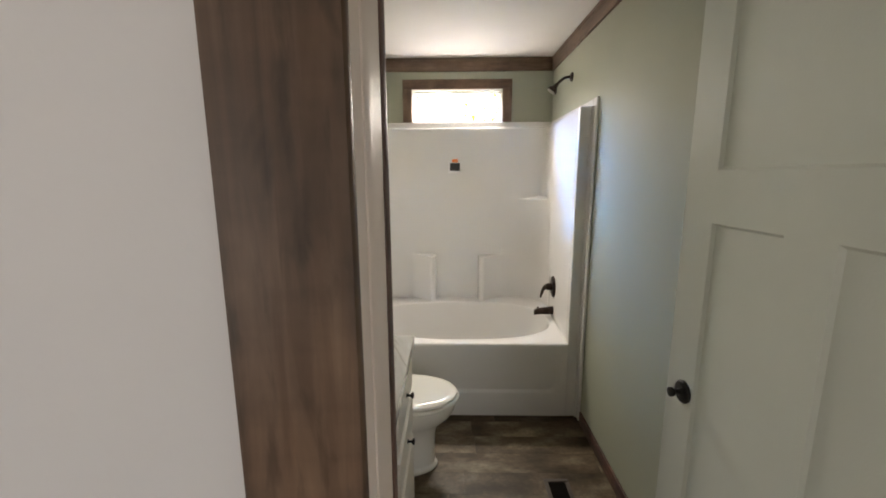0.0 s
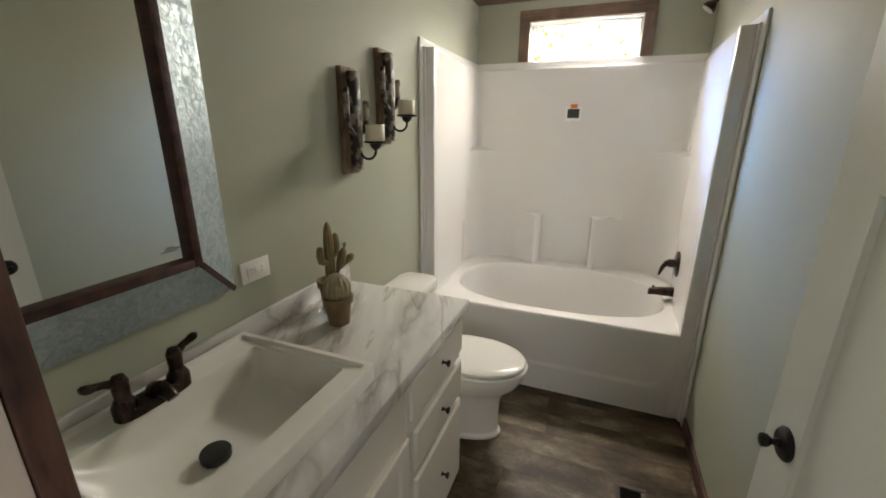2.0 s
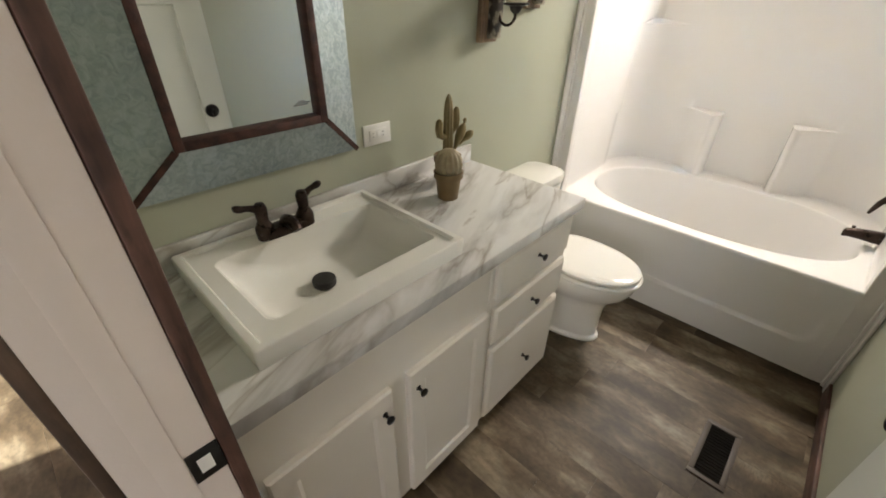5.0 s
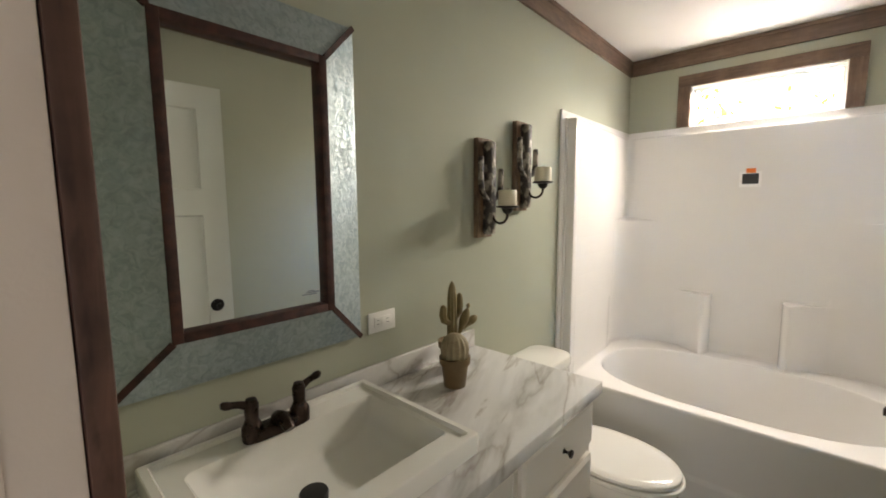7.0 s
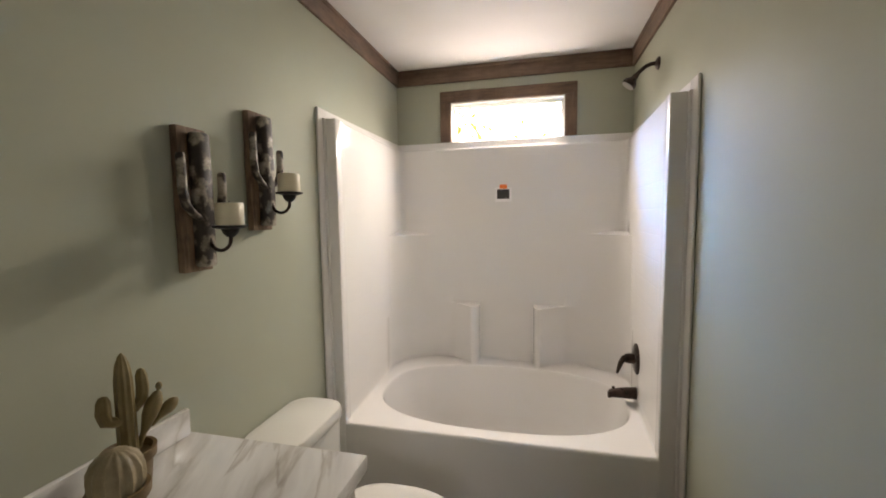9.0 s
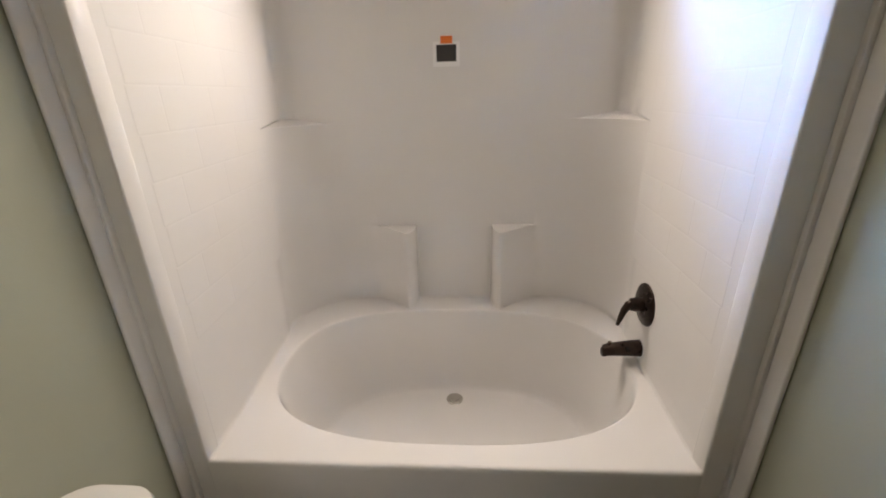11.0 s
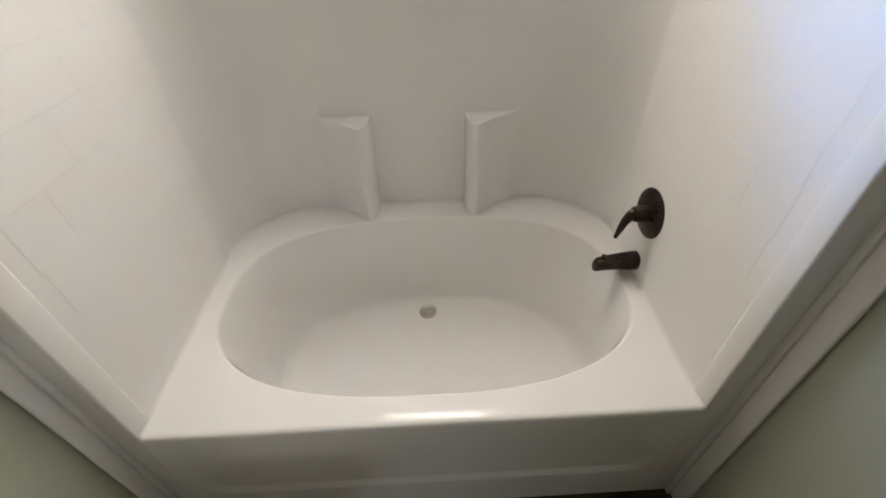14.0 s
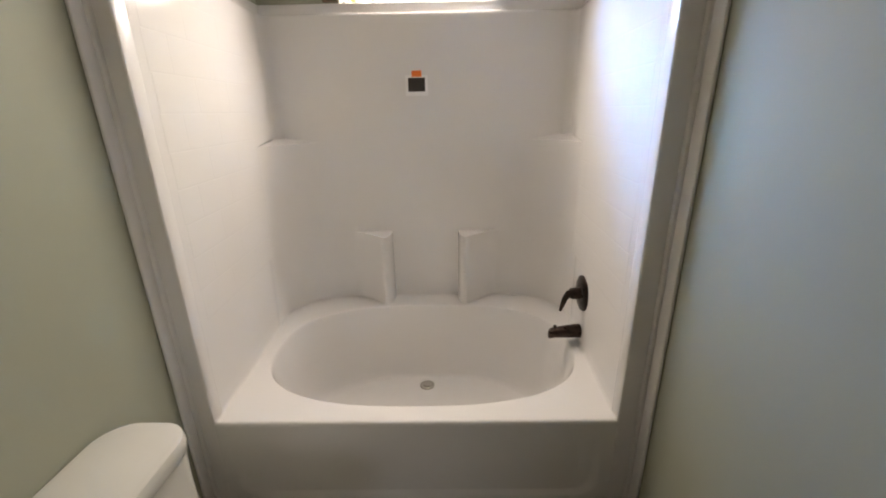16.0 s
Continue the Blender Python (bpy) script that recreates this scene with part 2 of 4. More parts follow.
def make_plank():
    """Printed vinyl plank: grey-brown with pale worn patches along x and its own tone per plank."""
    m, t, b = nodes_of("weathered_vinyl_plank")
    b.inputs["Specular IOR Level"].default_value = 0.28
    g = coords(t)
    info = t.nodes.new("ShaderNodeObjectInfo")
    sc = t.nodes.new("ShaderNodeVectorMath")
    sc.operation = "ADD"
    mul = t.nodes.new("ShaderNodeMath")
    mul.operation = "MULTIPLY"
    mul.inputs[1].default_value = 37.0
    t.links.new(info.outputs["Random"], mul.inputs[0])
    cmb = t.nodes.new("ShaderNodeCombineXYZ")
    for k in ("X", "Y", "Z"):
        t.links.new(mul.outputs[0], cmb.inputs[k])
    t.links.new(g, sc.inputs[0])
    t.links.new(cmb.outputs[0], sc.inputs[1])
    v = sc.outputs[0]
    shift = t.nodes.new("ShaderNodeVectorMath")
    shift.operation = "MULTIPLY_ADD"
    shift.inputs[1].default_value = (0.010, 0.010, 0.010)
    t.links.new(cmb.outputs[0], shift.inputs[0])
    t.links.new(t.nodes.new("ShaderNodeNewGeometry").outputs["Position"], shift.inputs[2])
    place = shift.outputs[0]
    patch = noise_node(t, place, 5.6, 10.0, (0.62, 1.2, 1.0), 0.15)
    drift = noise_node(t, place, 2.4, 4.0, (0.7, 1.3, 1.0), 0.3)
    grain = noise_node(t, v, 30.0, 8.0, (0.45, 1.2, 1.0), 0.5)
    speck = noise_node(t, v, 60.0, 5.0, (0.7, 1.0, 1.0))
    col = ramp_node(t, patch, [(0.36, (0.056, 0.039, 0.022)), (0.465, (0.093, 0.068, 0.041)), (0.53, (0.128, 0.097, 0.062)), (0.585, (0.180, 0.144, 0.098)), (0.68, (0.26, 0.218, 0.160))])
    col = mix_node(t, 0.75, col, ramp_node(t, drift, [(0.33, (0.80, 0.78, 0.74)), (0.66, (1.18, 1.15, 1.10))]), "MULTIPLY")
    col = mix_node(t, 0.5, col, ramp_node(t, grain, [(0.32, (0.60, 0.58, 0.56)), (0.55, (1, 1, 1)), (0.72, (1.35, 1.33, 1.30))]), "MULTIPLY")
    col = mix_node(t, 0.5, col, ramp_node(t, speck, [(0.34, (0.62, 0.60, 0.58)), (0.5, (1, 1, 1)), (0.68, (1.3, 1.3, 1.28))]), "MULTIPLY")
    tone = ramp_node(t, info.outputs["Random"], [(0.0, (0.72, 0.71, 0.68)), (0.5, (0.82, 0.81, 0.78)), (1.0, (0.94, 0.93, 0.90))])
    t.links.new(mix_node(t, 1.0, col, tone, "MULTIPLY"), b.inputs["Base Color"])
    t.links.new(ramp_node(t, patch, [(0.3, (0.52,) * 3), (0.7, (0.40,) * 3)]), b.inputs["Roughness"])
    bump_node(t, b, grain, 0.15)
    return m


def make_birch():
    """Grey birch-like camouflage of the cactus ornaments: dark bark with whitened patches."""
    m, t, b = nodes_of("whitewashed_dark_bark")
    c = coords(t)
    n = noise_node(t, c, 30.0, 4.5, (1, 1, 0.9), 0.2)
    f = noise_node(t, c, 140.0, 4.0)
    col = ramp_node(t, n, [(0.44, (0.024, 0.017, 0.012)), (0.495, (0.066, 0.051, 0.038)), (0.54, (0.20, 0.176, 0.136)), (0.66, (0.37, 0.335, 0.275))])
    col = mix_node(t, 0.5, col, ramp_node(t, f, [(0.3, (0.55, 0.55, 0.55)), (0.7, (1.2, 1.2, 1.2))]), "MULTIPLY")
    t.links.new(col, b.inputs["Base Color"])
    b.inputs["Roughness"].default_value = 0.6
    bump_node(t, b, n, 0.6, 0.002)
    return m


def make_glass():
    m, t, b = nodes_of("window_glass")
    b.inputs["Transmission Weight"].default_value = 1.0
    b.inputs["Roughness"].default_value = 0.0
    b.inputs["IOR"].default_value = 1.45
    return m


def make_leaf():
    m, t, b = nodes_of("sunlit_leaves")
    geo = t.nodes.new("ShaderNodeNewGeometry")
    col = ramp_node(t, geo.outputs["Random Per Island"], [(0.0, (0.55, 0.56, 0.16)), (1.0, (0.78, 0.66, 0.26))])
    t.links.new(col, b.inputs["Base Color"])
    b.inputs["Roughness"].default_value = 0.6
    thin = t.nodes.new("ShaderNodeBsdfTranslucent")
    t.links.new(col, thin.inputs["Color"])
    both = t.nodes.new("ShaderNodeMixShader")
    both.inputs["Fac"].default_value = 0.85
    t.links.new(b.outputs[0], both.inputs[1])
    t.links.new(thin.outputs[0], both.inputs[2])
    t.links.new(both.outputs[0], t.nodes["Material Output"].inputs["Surface"])
    return m


GALV, MARBLE, PLANK, BIRCH, GLASS, LEAF = make_galvanised(), make_marble(), make_plank(), make_birch(), make_glass(), make_leaf()


# ---------------------------------------------------------------- mesh helpers
def box(bm, x0, x1, y0, y1, z0, z1, bevel=0.0, seg=2):
    vs = [bm.verts.new((x, y, z)) for x in (x0, x1) for y in (y0, y1) for z in (z0, z1)]
    fs = [bm.faces.new([vs[i] for i in q]) for q in ((0, 1, 3, 2), (4, 6, 7, 5), (0, 4, 5, 1), (2, 3, 7, 6), (0, 2, 6, 4), (1, 5, 7, 3))]
    if bevel:
        es = list({e for f in fs for e in f.edges})
        bmesh.ops.bevel(bm, geom=es, offset=bevel, segments=seg, affect="EDGES", profile=0.5)
    return bm


def loft(bm, rings, cap0=True, cap1=True, closed=True):
    """Skin between rings of equally many points."""
    rows = [[bm.verts.new(p) for p in r] for r in rings]
    n = len(rows[0])
    for a, b in zip(rows, rows[1:]):
        for i in range(n if closed else n - 1):
            j = (i + 1) % n
            bm.faces.new((a[i], a[j], b[j], b[i]))
    if cap0:
        bm.faces.new(rows[0][::-1])
    if cap1:
        bm.faces.new(rows[-1])
    return rows


def ring(c, u, v, ru, rv=None, n=20, power=2.0):
    rv = ru if rv is None else rv
    c, u, v = Vector(c), Vector(u), Vector(v)
    out = []
    for i in range(n):
        a = 2 * math.pi * i / n
        x, y = math.cos(a), math.sin(a)
        x, y = math.copysign(abs(x) ** (2 / power), x), math.copysign(abs(y) ** (2 / power), y)
        out.append(c + u * (ru * x) + v * (rv * y))
    return out


def lathe(bm, base, axis, profile, n=24):
    """profile: (radius, height along axis)."""
    axis = Vector(axis).normalized()
    u = axis.orthogonal().normalized()
    v = axis.cross(u)
    loft(bm, [ring(Vector(base) + axis * h, u, v, max(r, 1e-4), n=n) for r, h in profile])
    return bm


def tube(bm, pts, radii, n=12):
    pts = [Vector(p) for p in pts]
    if not hasattr(radii, "__len__"):
        radii = [radii] * len(pts)
    rings_, u = [], None
    for i, p in enumerate(pts):
        d = (pts[min(i + 1, len(pts) - 1)] - pts[max(i - 1, 0)]).normalized()
        u = d.orthogonal().normalized() if u is None else (u - d * u.dot(d)).normalized()
        rings_.append(ring(p, u, d.cross(u), radii[i], n=n))
    loft(bm, rings_)
    return bm


def arc(c, u, v, r, a0, a1, n=10):
    c, u, v = Vector(c), Vector(u), Vector(v)
    return [c + u * (r * math.cos(radians(a0 + (a1 - a0) * i / n))) + v * (r * math.sin(radians(a0 + (a1 - a0) * i / n))) for i in range(n + 1)]


ROOTS = {}


def mesh_object(name, bm, material, shift, smooth):
    bmesh.ops.recalc_face_normals(bm, faces=bm.faces)
    me = bpy.data.meshes.new(name)
    bm.transform(Matrix.Translation(-Vector(shift)))
    bm.to_mesh(me)
    bm.free()
    for m in material if isinstance(material, (list, tuple)) else [material]:
        me.materials.append(m)
    if smooth:
        for p in me.polygons:
            p.use_smooth = True
        me.set_sharp_from_angle(angle=radians(smooth))
    return new(name, me)


def thing(name, base, label, category, group="", kind=""):
    ob = new(name)
    ob.location, ob.empty_display_size = base, 0.1
    ROOTS[ob] = Vector(base)
    return tagged(ob, label, category, group, kind)


def solid(name, bm, material, base, label, category="", group="", kind="", smooth=35):
    """A thing that is one mesh."""
    ob = mesh_object(name, bm, material, base, smooth)
    ob.location = base
    ROOTS[ob] = Vector(base)
    return tagged(ob, label, category, group, kind)


def part(name, bm, material, parent, label="", smooth=35, category=""):
    root = ROOTS[parent]
    ob = mesh_object(name, bm, material, root, smooth)
    ob.parent = parent
    ROOTS[ob] = root
    return tagged(ob, label)


def setting(name, bm, material, label, category, smooth=35):
    return solid(name, bm, material, (0, 0, 0), label, category, "", "structure", smooth)


# ---------------------------------------------------------------- plan
XL, XR, YF, YB, ZC = -0.705, 0.828, 0.358, 3.488, 2.485   # bathroom faces
YH = 0.258                                               # hall face of the door wall
DX0, DX1, DZ = -0.050, 0.765, 2.115                        # door opening between jambs
WX0, WX1, WZ0, WZ1 = -0.318, 0.422, 1.985, 2.248           # window opening
HX0, HX1, HY0 = -3.2, 1.6, -2.3                            # hall

wl = setting("wall_west", box(bmesh.new(), XL - 0.1, XL, YF, YB + 0.14, 0, ZC + 0.1), SAGE, "sage green painted wall behind the vanity", "wall")
wr = setting("wall_east", box(bmesh.new(), XR, XR + 0.1, YF, YB + 0.14, 0, ZC + 0.1), SAGE, "sage green painted plain wall beside the open door", "wall")

bm = bmesh.new()
for x0, x1, z0, z1 in ((XL, WX0, 0, ZC + 0.1), (WX1, XR, 0, ZC + 0.1), (WX0, WX1, 0, WZ0), (WX0, WX1, WZ1, ZC + 0.1)):
    box(bm, x0, x1, YB, YB + 0.14, z0, z1)
setting("wall_north", bm, SAGE, "sage green painted end wall with a high window", "wall")

bm = bmesh.new()
for x0, x1, z0, z1 in ((HX0, DX0 - 0.02, 0, ZC + 0.1), (DX1 + 0.02, HX1, 0, ZC + 0.1), (DX0 - 0.02, DX1 + 0.02, DZ + 0.02, ZC + 0.1)):
    box(bm, x0, x1, YH, YF, z0, z1)
bm.normal_update()
for f in bm.faces:
    f.material_index = 1 if f.normal.y < -0.5 else 0
setting("wall_south", bm, [SAGE, HALL_PAINT], "door wall, sage green inside and pale pinkish in the hall", "wall")

setting("ceiling", box(bmesh.new(), XL, XR, YF, YB, ZC, ZC + 0.1), CEILING, "white finely textured ceiling", "ceiling")
floor = setting("floor", box(box(bmesh.new(), HX0, HX1, HY0, YF, -0.12, -0.004), XL - 0.1, XR + 0.1, YF, YB + 0.14, -0.12, -0.0045), PLANK, "grey-brown weathered wood-look vinyl plank floor", "floor")

# hall shell
bm = bmesh.new()
box(bm, HX0 - 0.1, HX0, HY0 - 0.1, YF, 0, ZC + 0.1)
box(bm, HX1, HX1 + 0.1, HY0 - 0.1, YF, 0, ZC + 0.1)
# both openings are made up, out of view, to let in sun and fill light
for x0, x1, z0, z1 in ((HX0, -2.6, 0, ZC + 0.1), (-1.9, 0.78, 0, ZC + 0.1), (1.46, HX1, 0, ZC + 0.1), (-2.6, -1.9, 0, 1.1), (-2.6, -1.9, 2.0, ZC + 0.1), (0.78, 1.46, 0, 1.1), (0.78, 1.46, 2.0, ZC + 0.1)):
    box(bm, x0, x1, HY0 - 0.1, HY0, z0, z1)
setting("wall_hall", bm, HALL_PAINT, "pale pinkish hall walls with two assumed window openings out of view", "wall")
setting("ceiling_hall", box(bmesh.new(), HX0, HX1, HY0, YH, ZC, ZC + 0.1), CEILING, "white hall ceiling", "ceiling")


def plank_board(length):
    me_bm = box(bmesh.new(), 0.0002, length - 0.0002, 0.0002, 0.1518, -0.004, 0.0, 0.0004, 1)
    return me_bm


# ---------------------------------------------------------------- trim
def strip(name, x0, x1, y0, y1, z0, z1, axis, label, bevel=0.003, stain=WOODS):
    return setting(name, box(bmesh.new(), x0, x1, y0, y1, z0, z1, bevel), stain[axis], label, "trim")


CZ = 2.382


def grow(b):
    """The same footprint, 6 mm proud into the room."""
    x0, x1, y0, y1 = b
    if x1 - x0 > 1:
        return (x0 + 0.006, x1 - 0.006, y0 - (0.006 if y1 >= YB else 0), y1 + (0 if y1 >= YB else 0.006))
    return (x0 - (0.006 if x1 >= XR else 0), x1 + (0 if x1 >= XR else 0.006), y0, y1)


for nm, b, ax in (("trim_crown_north", (XL + 0.016, XR - 0.016, YB - 0.017, YB), 0), ("trim_crown_south", (XL + 0.016, XR - 0.016, YF, YF + 0.017), 0),
                  ("trim_crown_west", (XL, XL + 0.016, YF, YB), 1), ("trim_crown_east", (XR - 0.016, XR, YF, YB), 1)):
    setting(nm, box(box(bmesh.new(), *b, CZ, ZC, 0.003), *grow(b), ZC - 0.022, ZC - 0.001, 0.003), LIT_TRIM[ax], "brown stained rustic wood crown board at the ceiling", "trim")
bx = XR - 0.013
strip("baseboard_east", bx, XR, YF + 0.03, 2.382, 0, 0.075, 1, "red-brown stained wood baseboard along the wall", stain=CASING)
strip("baseboard_west", XL, XL + 0.013, 1.66, 2.382, 0, 0.075, 1, "red-brown stained wood baseboard behind the toilet", stain=CASING)

# window casing: head and two sides, ending on the tub surround
CW = 0.074
strip("trim_window_head", WX0 - CW, WX1 + CW, YB - 0.019, YB, WZ1, WZ1 + CW, 0, "brown stained wood head casing of the window, lightened for its glare", stain=LIT_TRIM)
strip("trim_window_west", WX0 - CW, WX0, YB - 0.0185, YB, 1.99, WZ1, 2, "brown stained wood side casing of the window, lightened for its glare", stain=LIT_TRIM)
strip("trim_window_east", WX1, WX1 + CW, YB - 0.0185, YB, 1.99, WZ1, 2, "brown stained wood side casing of the window, lightened for its glare", stain=LIT_TRIM)

# door frame and casings
strip("trim_door_hall_west", DX0 - 0.076, DX0 + 0.0015, YH - 0.016, YH, 0, DZ + 0.086, 2, "wide rough-sawn dark brown wood door casing in the hall", 0.004)
strip("trim_door_hall_east", DX1 + 0.004, DX1 + 0.086, YH - 0.016, YH, 0, DZ + 0.086, 2, "wide rough-sawn dark brown wood door casing in the hall", 0.004)
strip("trim_door_hall_head", DX0 - 0.004, DX1 + 0.004, YH - 0.015, YH, DZ + 0.004, DZ + 0.086, 0, "rough-sawn dark brown wood head casing in the hall", 0.004)
strip("trim_door_bath_west", DX0 - 0.086, DX0 + 0.002, YF, YF + 0.020, 0, DZ + 0.086, 2, "red-brown stained wood door casing inside the bathroom", 0.003, CASING)
strip("trim_door_bath_east", DX1 + 0.004, XR - 0.001, YF, YF + 0.018, 0, DZ + 0.086, 2, "red-brown stained wood door casing inside the bathroom", 0.003, CASING)
strip("trim_door_bath_head", DX0 + 0.002, DX1 + 0.004, YF, YF + 0.018, DZ + 0.004, DZ + 0.086, 0, "red-brown stained wood head casing inside the bathroom", 0.003, CASING)
frame_door = thing("door_frame", (DX0, YF, 0), "white painted door jamb lining with a dark strike plate", "door frame", kind="structure")
part("jamb", box(bmesh.new(), DX0 - 0.0199, DX0, YH - 0.002, YF - 0.001, 0, DZ, 0.001), JAMB_TINTED, frame_door)
part("jamb", box(bmesh.new(), DX1, DX1 + 0.0199, YH - 0.002, YF - 0.001, 0, DZ, 0.001), JAMB_TINTED, frame_door)
part("head_jamb", box(bmesh.new(), DX0 - 0.0199, DX1 + 0.0199, YH - 0.002, YF - 0.001, DZ, DZ + 0.0199, 0.001), JAMB_TINTED, frame_door)
part("door_stop", box(bmesh.new(), DX0 - 0.001, DX0 + 0.0016, 0.286, 0.3165, 0, DZ - 0.0105, 0.0006), JAMB_TINTED, frame_door)
part("door_stop", box(bmesh.new(), DX1 - 0.010, DX1 + 0.001, 0.286, 0.3165, 0, DZ - 0.0105, 0.002), JAMB_TINTED, frame_door)
part("door_stop", box(bmesh.new(), DX0, DX1, 0.286, 0.3165, DZ - 0.010, DZ + 0.001, 0.002), JAMB_TINTED, frame_door)
bm = box(bmesh.new(), DX0, DX0 + 0.0025, 0.318, 0.357, 0.945, 1.003, 0.0008)
plate = part("strike_plate", bm, BLACK_METAL, frame_door, "dark strike plate with a latch hole")
part("latch_hole", box(bmesh.new(), DX0 + 0.002, DX0 + 0.0032, 0.328, 0.345, 0.960, 0.988), PLASTIC, plate)


# ---------------------------------------------------------------- window
def make_window():
    w = thing("window_1", (0.05, YB + 0.07, WZ0), "small high white vinyl fixed window", "window", kind="structure")
    y0, y1 = YB + 0.055, YB + 0.115
    f = 0.018
    bm = bmesh.new()
    box(bm, WX0, WX1, y0, y1, WZ0, WZ0 + f, 0.004)
    box(bm, WX0, WX1, y0, y1, WZ1 - f, WZ1, 0.004)
    box(bm, WX0, WX0 + f, y0, y1, WZ0 + f, WZ1 - f, 0.004)
    box(bm, WX1 - f, WX1, y0, y1, WZ0 + f, WZ1 - f, 0.004)
    part("window_frame", bm, PLASTIC, w)
    bm = bmesh.new()
    box(bm, WX0, WX1, YB + 0.0005, y0, WZ1 - 0.006, WZ1)
    box(bm, WX0, WX0 + 0.006, YB + 0.0005, y0, WZ0, WZ1 - 0.006)
    box(bm, WX1 - 0.006, WX1, YB + 0.0005, y0, WZ0, WZ1 - 0.006)
    box(bm, WX0 + 0.006, WX1 - 0.006, YB + 0.0005, y0, WZ0, WZ0 + 0.006)
    part("reveal", bm, PLASTIC, w, "white window reveal lining")
    p = part("pane", box(bmesh.new(), WX0 + f, WX1 - f, y0 + 0.028, y0 + 0.032, WZ0 + f, WZ1 - f), GLASS, w, smooth=0)
    p.visible_shadow = False


make_window()


# ---------------------------------------------------------------- door
def recessed_slab(bm, w, h, thick, panels, depth=0.008, slope=0.007):
    """A door slab along +x, its front face at y=0 with sunk panels, thickness to +y."""
    xs = sorted({0, w, *[p[0] for p in panels], *[p[1] for p in panels]})
    zs = sorted({0, h, *[p[2] for p in panels], *[p[3] for p in panels]})
    for side in (0, 1):
        y = thick if side else 0.0
        d = -depth if side else depth
        for x0, x1 in zip(xs, xs[1:]):
            for z0, z1 in zip(zs, zs[1:]):
                inside = any(p[0] <= x0 and x1 <= p[1] and p[2] <= z0 and z1 <= p[3] for p in panels)
                if not inside:
                    bm.faces.new([bm.verts.new(v) for v in ((x0, y, z0), (x1, y, z0), (x1, y, z1), (x0, y, z1))])
        for x0, x1, z0, z1 in panels:
            o = [bm.verts.new(v) for v in ((x0, y, z0), (x1, y, z0), (x1, y, z1), (x0, y, z1))]
            s = slope
            i = [bm.verts.new(v) for v in ((x0 + s, y + d, z0 + s), (x1 - s, y + d, z0 + s), (x1 - s, y + d, z1 - s), (x0 + s, y + d, z1 - s))]
            for k in range(4):
                bm.faces.new((o[k], o[(k + 1) % 4], i[(k + 1) % 4], i[k]))
            bm.faces.new(i)
    for a, b in (((0, 0), (0, h)), ((w, 0), (w, h)), ((0, 0), (w, 0)), ((0, h), (w, h))):
        bm.faces.new([bm.verts.new(v) for v in ((a[0], 0, a[1]), (b[0], 0, b[1]), (b[0], thick, b[1]), (a[0], thick, a[1]))])
    bmesh.ops.remove_doubles(bm, verts=bm.verts, dist=1e-5)
    return bm


def knob(bm, base, axis, k=1.0, reach=1.0):
    prof = [(0.016, 0.0), (0.0165, 0.010), (0.012, 0.022), (0.013, 0.030), (0.024, 0.042), (0.0275, 0.052), (0.026, 0.062), (0.019, 0.067), (0.0, 0.068)]
    return lathe(bm, base, axis, [(r * k, h * k * reach) for r, h in prof])


def make_door():
    d = thing("door_1", (0.722, 0.372, 0.012), "white three-panel interior door standing open against the wall", "door", kind="structure")
    root = ROOTS[d]
    w, h = 0.790, 2.075
    ROOTS[d] = Vector((0, 0, 0))
    st = 0.116
    panels = [(0.132, w - st, 1.555, h - st), (0.132, 0.350, 0.22, 1.425), (0.462, w - st, 0.22, 1.425)]
    part("slab", recessed_slab(bmesh.new(), w, h, 0.035, panels), DOOR_PAINT, d, smooth=20)
    for y, s in ((0.0, -1), (0.035, 1)):
        bm = lathe(bmesh.new(), (w - 0.078, y, 0.945), (0, s, 0), [(0.033, 0.0), (0.033, 0.004), (0.028, 0.009), (0.016, 0.011)])
        r = part("rose", bm, BLACK_METAL, d, "round black rose")
        part("knob", knob(bmesh.new(), (w - 0.078, y + s * 0.009, 0.945), (0, s, 0), 1.10 if s < 0 else 0.5, 1.3 if s < 0 else 1.0), BLACK_METAL, r, "black door knob")
    part("latch_plate", box(bmesh.new(), w, w + 0.0015, 0.006, 0.029, 0.917, 0.973), BLACK_METAL, d)
    for z in (0.22, 1.03, 1.85):
        part("hinge", lathe(bmesh.new(), (-0.006, 0.038, z - 0.045), (0, 0, 1), [(0.006, 0), (0.006, 0.09)], 10), BLACK_METAL, d)
    ROOTS[d] = root
    d.rotation_euler = (0, 0, radians(90 + 2.4))
    return d


make_door()


# ---------------------------------------------------------------- bathtub with surround
FX0, FX1, FY = -0.637, 0.745, 2.455      # front inner corners of the alcove
BX0, BX1, BY = -0.688, 0.792, 3.468      # back inner corners
RIM = 0.498


